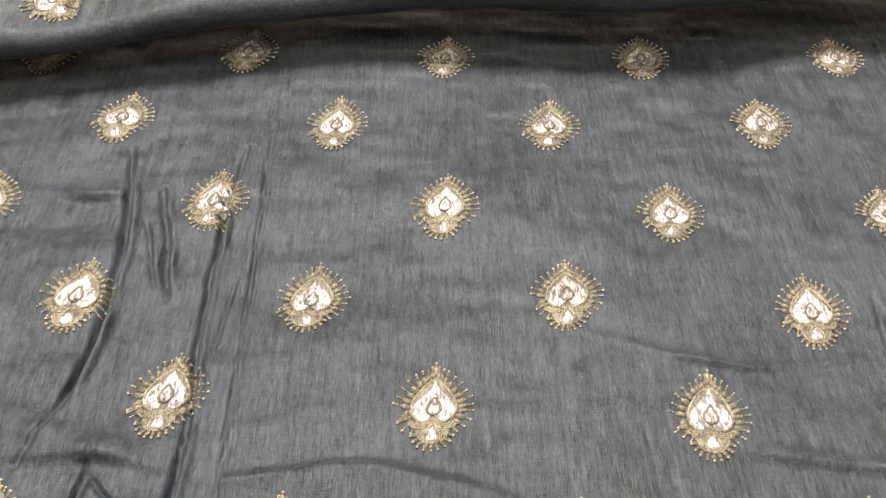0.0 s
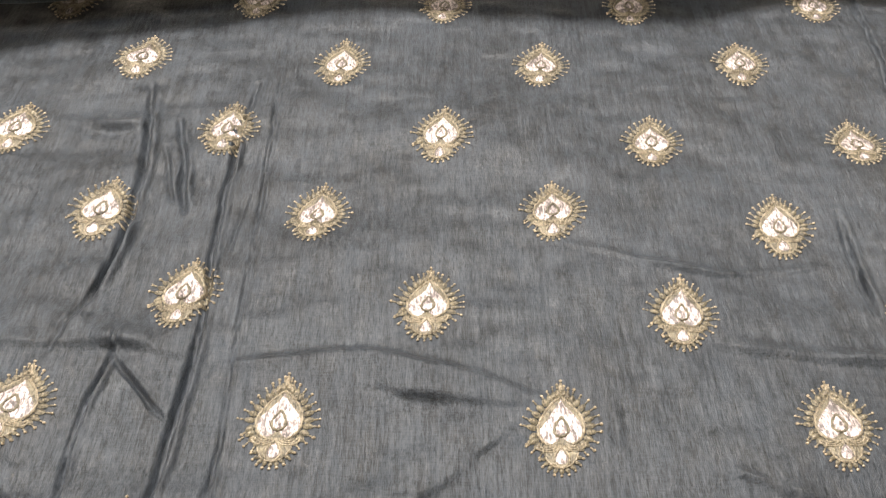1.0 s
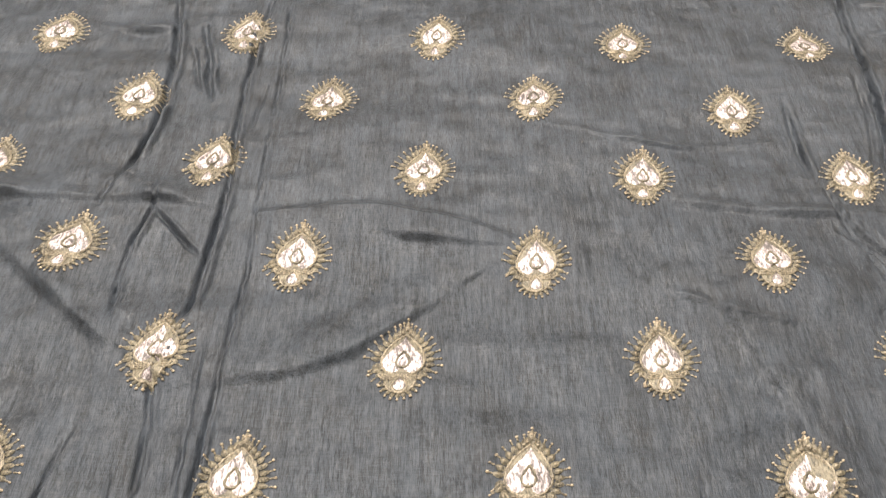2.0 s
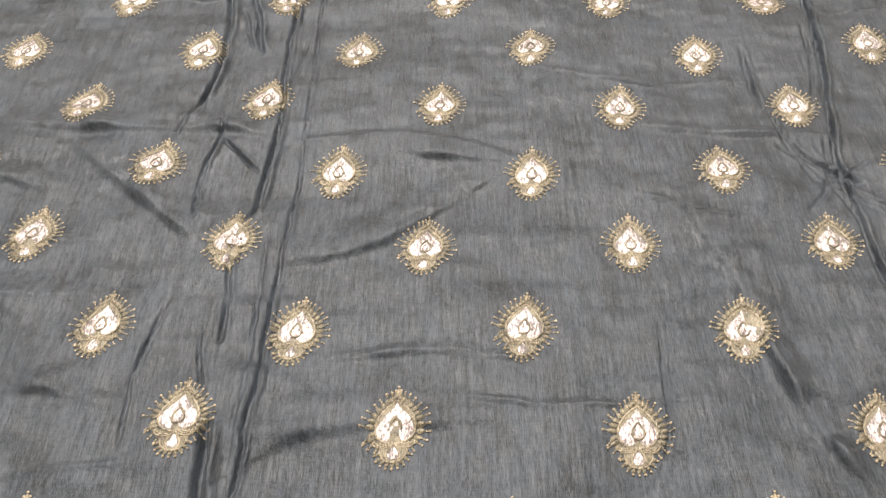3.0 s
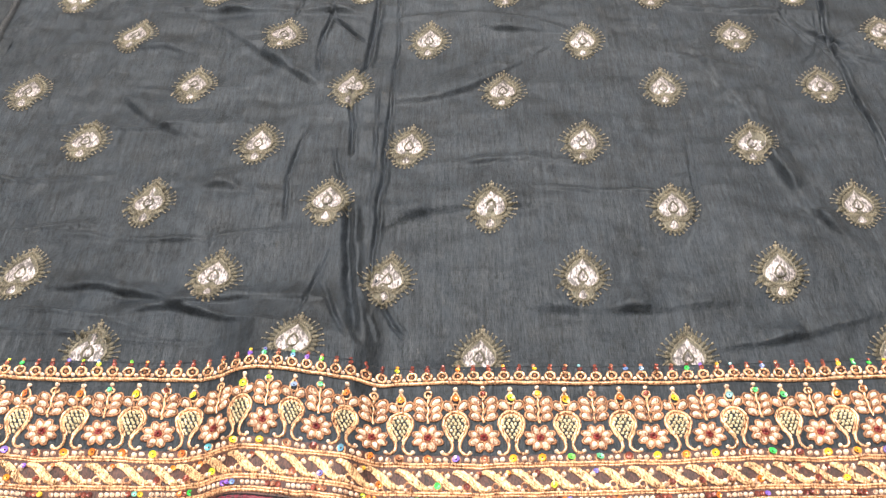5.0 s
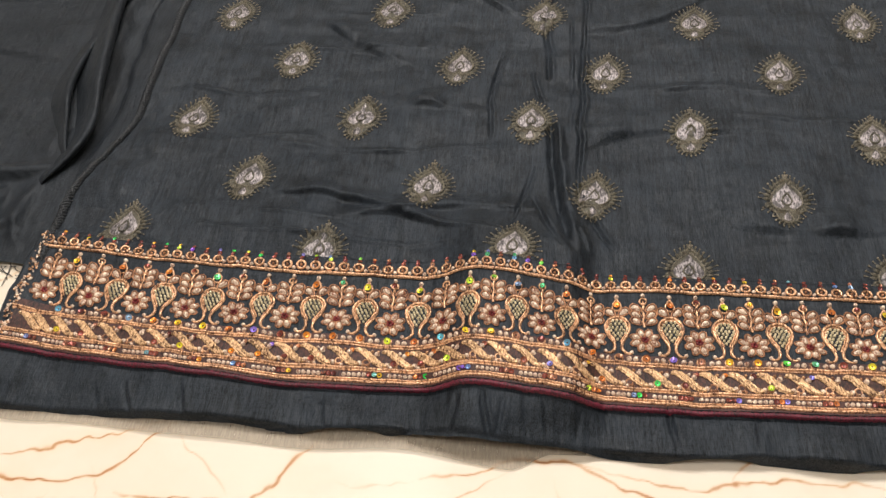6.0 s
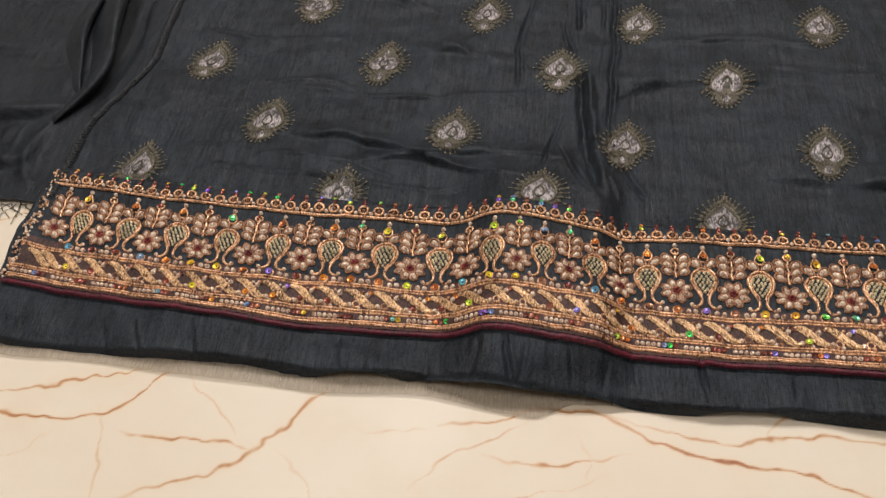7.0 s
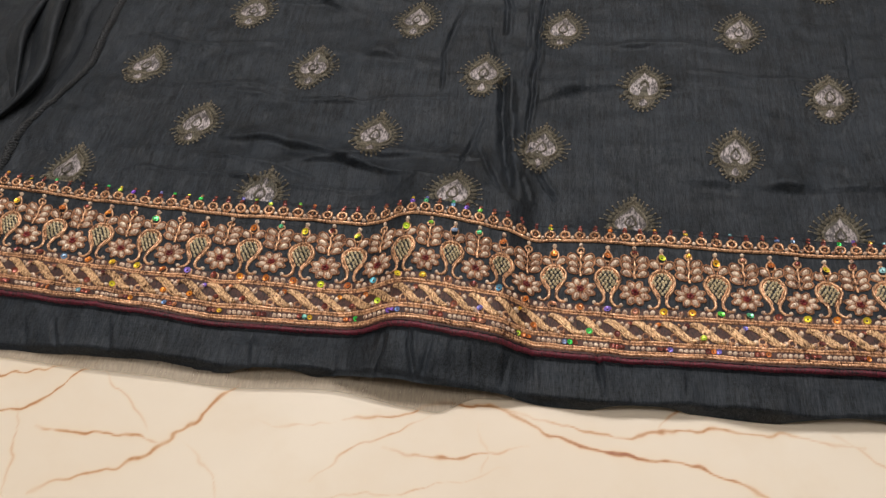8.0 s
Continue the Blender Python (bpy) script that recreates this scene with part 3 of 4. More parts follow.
def motif_shapes(rng):
    """A woven drop: rays of small scales tipped with beads, a twisted ring, a pale heart with a small drop, a beaded foot."""
    fringe, heart = Patch(), Patch()
    w, h, mid = 0.0071, 0.0088, 0.0026
    fringe.dome([(u, v + mid) for u, v in teardrop(28, w * 0.96, h * 0.96, 1.1)], 0.0001, 0.00020, 0, 0.88)
    fringe.dome([(0.0044 * math.cos(a), -0.0072 + 0.0050 * math.sin(a)) for a in np.linspace(0, 2 * math.pi, 20, endpoint=False)], 0.00008, 0.0002, 0, 0.88)
    for k in (-1, 1):
        for i in range(12):
            a = 0.34 + i * (2.60 - 0.34) / 11
            u, v = drop_point(a, w, h, 1.1)
            u, v = k * u, v + mid
            out = math.atan2(v - 0.0005, u) + rng.uniform(-0.05, 0.05)
            out = out * 0.9 + math.pi / 2 * 0.1 if v > -0.002 else out
            if k < 0 and out < -math.pi / 2:
                out += 0.25
            long = 0.0036 + rng.uniform(-0.0003, 0.0004)
            c, s = math.cos(out), math.sin(out)
            fringe.leaf(u + c * 0.0011, v + s * 0.0011, out, 0.0029, 0.0019, 0.0001, 0.00045, 0, 8)
            fringe.leaf(u + c * 0.0012, v + s * 0.0012, out, 0.0014, 0.0008, 0.0004, 0.00030, 1, 6)
            fringe.leaf(u + c * long * 0.84, v + s * long * 0.84, out, long * 0.34, 0.00060, 0.0001, 0.0003, 1, 6)
            heart.ball(u + c * long * 1.08, v + s * long * 1.08, 0.0001, 0.00043 + rng.uniform(-0.0001, 0.0001), 1, 6)
    # heart, with a gold drop in it
    ring = []
    for i in range(30):
        t = 2 * math.pi * i / 30
        hx = 16 * math.sin(t) ** 3
        hy = 13 * math.cos(t) - 5 * math.cos(2 * t) - 2 * math.cos(3 * t) - math.cos(4 * t)
        ring.append((hx * 0.00034 * (1 + rng.uniform(-0.03, 0.03)), hy * -0.00040 * (1.30 if hy < 0 else 1.15) + 0.0012))
    heart.dome(ring, 0.0003, 0.0003, 0, 0.85)
    for i in range(9):
        heart.leaf(rng.uniform(-0.0035, 0.0035), rng.uniform(-0.0015, 0.004), math.pi / 2 + rng.uniform(-0.3, 0.3), 0.0016, 0.0006, 0.00052, 0.0002, 0, 6)
    fringe.tube([(u, v + 0.0008) for u, v in teardrop(16, 0.0021, 0.0031)], 0.00042, 0.00055, 0, True, 4, 0.2)
    heart.dome([(u, v + 0.0005) for u, v in teardrop(12, 0.0012, 0.0017)], 0.0006, 0.0003, 0)
    fringe.tube([(u, v + mid) for u, v in teardrop(40, w * 0.90, h * 0.90, 1.1)], 0.00040, 0.0002, 1, True, 4, 0.35)
    # scallops, the lower drop and the beaded foot
    for k in (-1, 1):
        for r in (0.0030, 0.0021, 0.0012):
            fringe.tube([(k * 0.0031 + r * math.cos(a), -0.0046 - 0.75 * r * math.sin(a)) for a in np.linspace(0, math.pi, 9)], 0.00030, 0.0003, 1, False, 4, 0.2)
    heart.dome([(u, v - 0.0085) for u, v in teardrop(14, 0.0018, 0.0024)], 0.0003, 0.0004, 0)
    fringe.tube([(u, v - 0.0085) for u, v in teardrop(14, 0.0024, 0.0032)], 0.0003, 0.0003, 1, True, 4, 0.2)
    for i in range(9):
        a = math.radians(196 + i * 148 / 8)
        c, s = math.cos(a), math.sin(a)
        fringe.leaf(0.0047 * c, -0.0074 + 0.0056 * s, a, 0.0020, 0.0013, 0.0001, 0.0004, 0, 7)
        heart.ball(0.0056 * c, -0.0074 + 0.0070 * s, 0.0002, 0.00044 + rng.uniform(-0.0001, 0.0001), 1, 6)
    fringe.tube([(0.0040 * math.cos(a), -0.0074 + 0.0046 * math.sin(a)) for a in np.linspace(math.radians(185), math.radians(355), 14)], 0.0003, 0.0003, 1, False, 4, 0.3)
    # the spike at the tip
    for i in range(5):
        fringe.ball((i - 2) * 0.0009, 0.0124 - abs(i - 2) * 0.0010, 0.0002, 0.0007, 1, 6)
    fringe.leaf(0, 0.0142, math.pi / 2, 0.0036, 0.0013, 0.0001, 0.0004, 1, 8)
    heart.ball(0, 0.0163, 0.0002, 0.00045, 1, 6)
    heart.ball(0, 0.0142, 0.0004, 0.0004, 1, 6)
    return fringe, heart


def add_motif(flat, parent, rng):
    fringe, heart = motif_shapes(rng)
    place = lambda u, v, w: flat(1.17 * u, v - 0.0002, w)
    ob = fringe.build("woven_motif", place, [GOLD, GOLDL], parent)
    h = heart.build("pale_heart", place, [SILVER, PALE], ob)
    tagged(h, "pale silver thread heart")
    return ob


GOLDL = thread("zari_gold_light", (0.030, 0.025, 0.016), (0.205, 0.176, 0.126), 0.35, 0.40, 2000.0, 0.9)
PALE = thread("zari_pale_tip", (0.08, 0.064, 0.042), (0.34, 0.285, 0.205), 0.35, 0.4)


# how far the lie of the cloth has pulled single motifs out of their rows
PULLED = {
    (-2, -3): (-0.0085, 0.0105),
    (6, 0): (0.0015, -0.0034), (6, 1): (-0.0011, -0.0054), (6, 2): (-0.0048, -0.0054), (5, -2): (0.0062, -0.0026),
    (5, 0): (0.0014, 0.0004), (5, 1): (-0.0010, -0.0056), (4, -1): (0.0020, 0.0012), (4, 1): (0.0002, -0.0038),
    (3, -1): (0.0014, -0.0010), (3, 0): (0.0022, -0.0030), (3, 1): (0.0010, -0.0030), (2, 0): (0.0021, -0.0012),
    (2, 1): (0.0019, -0.0002), (3, -2): (0.0046, 0.0000), (4, 2): (-0.0031, -0.0038), (6, -1): (0.0022, -0.0024),
    (6, -2): (0.0038, -0.0024), (3, -3): (0.0038, 0.0040), (2, -2): (0.0033, 0.0038), (2, -1): (0.0031, -0.0012),
    (0, 0): (0.0006, 0.0024), (0, -1): (-0.0010, 0.0034), (-1, -2): (-0.0014, -0.0003), (-1, 1): (0.0008, 0.0017),
    (0, -3): (-0.0026, 0.0034), (-1, -3): (-0.0032, 0.0037), (0, -2): (-0.0008, 0.0044), (1, 0): (0.0017, 0.0006),
    (1, -3): (-0.0029, 0.0036),
}


def motifs():
    rng = random.Random(5)
    for r in range(-2, 9):
        for k in range(-4, 5):
            y = 0.0428 * r - (0.0035 * r if r < 0 else 0.0) + 0.0020 * max(0, r - 5)
            x = (0.0822 + 0.003 * float(smooth(0.15, 0.30, y))) * (k + (0.5 if r % 2 else 0.0)) + 0.088 * min(y, 0.17) + 0.035 * max(0.0, y - 0.17)
            if x < -0.053:
                x += 0.0098 * float(smooth(0.120, 0.030, y))
                y += 0.003
            x -= 0.0006
            dx, dy = PULLED.get((r, k), (0.0, 0.0))
            x, y = x + dx, y + dy
            if x < float(side_x(y)) + 0.018 or x > 0.31:
                continue
            turn = rng.uniform(-0.05, 0.05)
            c, s = math.cos(turn), math.sin(turn)

            def place(u, v, w, x=x, y=y, c=c, s=s):
                px, py = x + u * c - v * s + 0.088 * v, y + u * s + v * c
                return px, py, lie(px, py) + w + 0.00015

            add_motif(place, kurta, rng)


motifs()

# ------------------------------------------------ embroidered border
X0, X1 = -0.2862, 0.2300


def on_border(u, v, w):
    """Border coordinates: u along, v down from the top cord, w up. The roll takes some length up."""
    u, v = np.asarray(u, float), np.asarray(v, float)
    x = u + 0.0037 * smooth(-0.038, -0.118, u) - 0.0065 * np.clip((-0.11 - u) / 0.15, 0, 1)
    y = border_y(x) - 0.0014 - 0.957 * v
    return x, y, lie(x, y) + 0.0008 + np.asarray(w, float)


U0, U1 = X0 + 0.0028, X1
PITCH, FIRST = 0.0206, 0.0037


def border_base():
    n, m = 900, 66
    u, v = np.linspace(U0, U1, n), np.linspace(-0.0095, 0.0570, m)
    Ug, Vg = np.meshgrid(u, v)
    edge = np.minimum(smooth(-0.0095, -0.0085, Vg), smooth(0.0570, 0.0562, Vg))
    x, y, z = on_border(Ug, Vg, -0.0016 + 0.0016 * edge)
    return grid_mesh("border_band", x, y, z, SILK, kurta)


band = tagged(border_base(), "gold embroidered border band")


def ground_strip():
    n, m = 700, 20
    Ug, Vg = np.meshgrid(np.linspace(U0 + 0.001, U1, n), np.linspace(0.0310, 0.0535, m))
    x, y, z = on_border(Ug, Vg, 0.0004)
    return grid_mesh("stitched_ground", x, y, z, BROWN, band)


ground_strip()


def cord(name, v, r, mat, wave=0.0, rope=0.22, pitch=0.0011, label=""):
    """A twisted cord along the whole border."""
    n = int((U1 - U0) / (pitch / 3))
    u = np.linspace(U0, U1, n)
    sides = 7
    a = np.pi * np.arange(sides) / (sides - 1)
    U = np.repeat(u[:, None], sides, 1)
    phase = 2 * np.pi * U / pitch + 1.6 * a[None, :]
    rr = r * (1 + rope * np.sin(phase))
    V = v + wave * np.sin(2 * np.pi * U / PITCH) + rr * np.cos(a)[None, :] + 0.0003 * value_noise(U, U * 0, 0.006, 1, 61)
    W = rr * np.sin(a)[None, :] * 1.2 + 0.0003
    x, y, z = on_border(U, V, W)
    ob = grid_mesh(name, x, y, z, mat, band)
    if label:
        tagged(ob, label)


cord("gold_cord", 0.0000, 0.00075, ROSE)
cord("gold_cord", 0.0347, 0.00065, ROSE)
cord("gold_cord", 0.0358, 0.00045, ROSE)
cord("gold_cord", 0.0462, 0.00065, ROSE)
cord("gold_cord", 0.0472, 0.00040, ROSE)
cord("gold_cord", 0.0508, 0.00050, ROSE)
cord("gold_cord", 0.0520, 0.00070, ROSE)
cord("maroon_piping", 0.0552, 0.00108, MAROON, 0.0, 0.16, 0.0030, "twisted maroon piping cord")


def sequin_mesh(mat):
    """A small cupped disc with a hole, on shared mesh data."""
    n, v, f = 10, [], []
    for r, z in ((0.00035, 0.0000), (0.0007, 0.00005), (0.00125, 0.00035)):
        v += [(r * math.cos(2 * math.pi * i / n), r * math.sin(2 * math.pi * i / n), z) for i in range(n)]
    for a in range(2):
        for i in range(n):
            j = (i + 1) % n
            f.append((a * n + i, a * n + j, (a + 1) * n + j, (a + 1) * n + i))
    me = bpy.data.meshes.new("sequin")
    me.from_pydata(v, [], f)
    me.materials.append(mat)
    return me


SEQ, SEQ_BRIGHT = sequin_mesh(DULL), sequin_mesh(BRIGHT)


def sequin(u, v, rng, size=1.0, w=0.0006, data=SEQ):
    x, y, z = (float(a) for a in on_border(u, v, w))
    ob = new("sequin", data)
    ob.parent = band
    ob.matrix_local = Matrix.LocRotScale((x, y, z), Euler((rng.uniform(-0.35, 0.35), rng.uniform(-0.35, 0.35), rng.uniform(0, 6))), (size, size, size))


def ring_shape(p, u, v, r, t, mat, base=0.0004):
    p.tube([(u + r * math.cos(2 * math.pi * i / 10), v + r * math.sin(2 * math.pi * i / 10)) for i in range(10)], t, base, mat, True, 5, 0.12)


def paisley(u):
    """Round-headed paisley: corded outline, seed beads, a crown of two petals, curled tail."""
    p = Patch()
    head = [(0.0047 * math.cos(a), 0.0176 - 0.0050 * math.sin(a)) for a in np.radians(np.linspace(-28, 208, 26))]
    neck = [(0.0034, 0.0222), (0.0019, 0.0246), (0.0012, 0.0270), (0.0016, 0.0292), (0.0034, 0.0308), (0.0050, 0.0302)]
    line = refine(neck[::-1], 2) + head + refine([(-a, b) for a, b in neck], 2)
    p.tube([(u + a, b) for a, b in line], 0.00058, 0.0003, 0, False, 5, 0.15)
    p.tube([(u + a * 0.80, 0.0183 + (b - 0.0183) * 0.80) for a, b in refine(neck[:3][::-1], 1) + head + refine([(-a, b) for a, b in neck[:3]], 1)], 0.00036, 0.0002, 0, False, 5, 0.15)
    for k in (-1, 1):
        p.petal(u + k * 0.0026, 0.0102, math.radians(90 + k * 44), 0.0054, 0.0033, 1, 2)
    p.tube([(u + a, 0.0070 - b) for a, b in teardrop(14, 0.0020, 0.0026)], 0.00045, 0.0004, 0, True, 5, 0.2)
    p.ball(u, 0.0030, 0.0003, 0.0010, 1)
    p.ball(u + 0.0050, 0.0298, 0.0003, 0.00085, 1)
    p.ball(u - 0.0050, 0.0298, 0.0003, 0.00085, 1)
    ob = p.build("paisley", on_border, [ROSE, PEARL, COPPER], band)
    s = Patch()
    rng = random.Random(int((u + 1) * 1e5))
    for j in range(-3, 5):
        for i in range(-3, 4):
            a = (i + 0.5 * (j % 2)) * 0.00165 + rng.uniform(-0.00022, 0.00022)
            b = j * 0.00148 + rng.uniform(-0.0002, 0.0002)
            wide = math.sqrt(max(0.0, 0.0042 ** 2 - b * b)) if b < 0.0025 else 0.0034 - 0.62 * (b - 0.0025)
            if abs(a) < wide:
                s.leaf(u + a, 0.0178 + b, rng.uniform(0.9, 1.6), rng.uniform(0.0013, 0.0016), 0.00115, 0.0003, 0.0010, 0, 7)
    return s.build("seed_bead_filling", on_border, [SEED], ob)


def sprig(u):
    """A leafy stem over a six-petalled flower."""
    p = Patch()
    p.tube([(u + 0.0002 * math.sin(i), 0.0050 + i * 0.0009) for i in range(15)], 0.0005, 0.0003, 0, False, 5, 0.2)
    for j, v in enumerate((0.0085, 0.0117, 0.0149)):
        for k in (-1, 1):
            p.petal(u + k * 0.0029, v - 0.0003, math.radians(90 + k * 55), 0.0050, 0.0031, 1, 2)
    ring_shape(p, u, 0.0052, 0.0014, 0.00042, 0)
    p.ball(u, 0.0022, 0.0003, 0.0009, 1)
    return p.build("leaf_sprig", on_border, [ROSE, PEARL, COPPER], band)


def flower(u):
    p = Patch()
    for i in range(8):
        a = math.radians(22 + 45 * i)
        p.petal(u + 0.0038 * math.cos(a), 0.0238 + 0.0036 * math.sin(a), a, 0.0044, 0.0031, 0, 1)
    ob = p.build("flower", on_border, [PEARL, COPPER], band)
    c = Patch()
    for i in range(5):
        c.ball(u + 0.0010 * math.cos(i * 1.256), 0.0236 + 0.0010 * math.sin(i * 1.256), 0.0003, 0.00075, 0, 6)
    tagged(c.build("flower_centre", on_border, [RUBY], ob), "dark ruby bead centre")


def braid_stroke(u):
    """One slanting S of gold strands in the braid."""
    p = Patch()
    rng = random.Random(int((u + 1) * 1e5))
    for off in (-2, -1, 0, 1, 2):
        pts = []
        for i in range(14):
            t = i / 13.0
            swell = 0.45 + 0.55 * math.sin(math.pi * t)
            pts.append((u - 0.0062 + 0.0124 * t + off * 0.00040 * swell, 0.0376 + 0.0070 * float(smooth(0.08, 0.92, t)) - off * 0.00046 * swell))
        p.tube(pts, 0.00046 + rng.uniform(-0.00006, 0.00006), 0.0006 + 0.0003 * (abs(off) < 2), 0, False, 5, 0.30)
    return p.build("braid_stroke", on_border, [BRAID], band)


def embroidery():
    rng = random.Random(9)
    count = int((FIRST - U0) / PITCH)
    us = [FIRST + PITCH * k for k in range(-count, int((U1 - FIRST) / PITCH))]
    beads = Patch()
    start = us[0] - PITCH / 2
    sprig(start)
    flower(start)
    for k in (0.0, 0.5):
        braid_stroke(start + 0.0012 + k * PITCH / 2)
    for u in us:
        paisley(u)
        sprig(u + PITCH / 2)
        flower(u + PITCH / 2)
        sequin(u, 0.0074, rng, 1.15, 0.0012, SEQ_BRIGHT)
        if rng.random() < 0.7:
            sequin(u + PITCH / 2, 0.0052, rng, 0.85, 0.0011)
        for k in (0, 1):
            sequin(u + k * PITCH / 2, 0.0326, rng, 1.15, 0.0011, rng.choice((SEQ, SEQ_BRIGHT)))
            ring_shape(beads, u + k * PITCH / 2, 0.0326, 0.0015, 0.0004, 1)
            for j in (0.25, 0.37):
                beads.ball(u + (k + j * 2 - 0.12) * PITCH / 2, 0.0328 + rng.uniform(-0.0002, 0.0002), 0.0004, 0.00108, 0)
            braid_stroke(u + (k + 0.5) * PITCH / 2)
            beads.ball(u + k * PITCH / 2 + 0.0072, 0.0392, 0.0004, 0.0011, 0)
            ring_shape(beads, u + k * PITCH / 2 + 0.0036, 0.0434, 0.0013, 0.0004, rng.choice((1, 2)))
            beads.ball(u + k * PITCH / 2 + 0.0012, 0.0440, 0.0004, 0.0011, 0)
            for j in (0.0008, 0.0054, 0.0075):
                beads.ball(u + k * PITCH / 2 + j, 0.0377 + 0.0003 * (j > 0.005), 0.0004, 0.0007, rng.choice((0, 1, 2)), 6)
                beads.ball(u + k * PITCH / 2 + 0.0102 - j, 0.0450, 0.0004, 0.0007, rng.choice((0, 1, 2)), 6)
            if rng.random() < 0.5:
                sequin(u + k * PITCH / 2 + 0.0036, 0.0434, rng, 1.0, 0.0010, rng.choice((SEQ, SEQ_BRIGHT)))
            if rng.random() < 0.45:
                sequin(u + k * PITCH / 2 + 0.0082, 0.0384, rng, 0.8, 0.0010)
    # top row: rings, small beads between and sequins above
    u, i = U0 + 0.002, 0
    while u < U1 - 0.002:
        ring_shape(beads, u, -0.0034, 0.0018, 0.00056, 1)
        beads.ball(u, -0.0034, 0.0003, 0.0007, 2)
        beads.ball(u + 0.00295, -0.0020, 0.0003, 0.00085, 0)
        sequin(u, -0.0068, rng, 0.80, 0.0002)
        sequin(u + rng.uniform(-0.0004, 0.0004), -0.0084, rng, 0.6, 0.0003)
        u += 0.0059
        i += 1
    # lower row: runs of pale beads and of sequins in turn
    u, i = U0 + 0.002, 0
    while u < U1 - 0.002:
        if i % 9 < 5:
            beads.ball(u, 0.0490, 0.0003, 0.00095, 0)
        elif i % 9 in (5, 6, 7):
            sequin(u, 0.0490, rng, 0.85, 0.0006)
        u += 0.0019
        i += 1
    tagged(beads.build("pearl_beading", on_border, [PEARL, ROSE, COPPER], band), "rows of rose pearl beads", kind="stuff")
    # the border's end at the side slit: tangled beads and stitches
    end = Patch()
    for i in range(170):
        v = rng.uniform(-0.008, 0.053)
        end.ball(U0 - 0.0005 + rng.uniform(-0.0022, 0.0018), v, 0.0, rng.uniform(0.0003, 0.0008), rng.choice((0, 1)), 6)
    end.build("end_stitching", on_border, [PEARL, ROSE], band)


embroidery()


# ------------------------------------------------ seam along the side slit
def side_seam():
    p = Patch()
    rng = random.Random(3)
    y = 0.30
    while y > -0.084:
        x = float(side_x(y)) + 0.0008
        p.leaf(x, y, math.radians(38 + rng.uniform(-9, 9)), 0.0062, 0.0014, 0.0004, 0.0016, 0, 7)
        p.leaf(x + rng.uniform(-0.0012, 0.0006), y - 0.0007, math.radians(118 + rng.uniform(-14, 14)), 0.0040, 0.0010, 0.0009, 0.0012, 0, 7)
        y -= 0.00165
    place = lambda u, v, w: (u, v, lie(u, v) + w)
    return tagged(p.build("overlock_seam", place, [BLACK], kurta), "black overlocked seam of raised stitches")


side_seam()


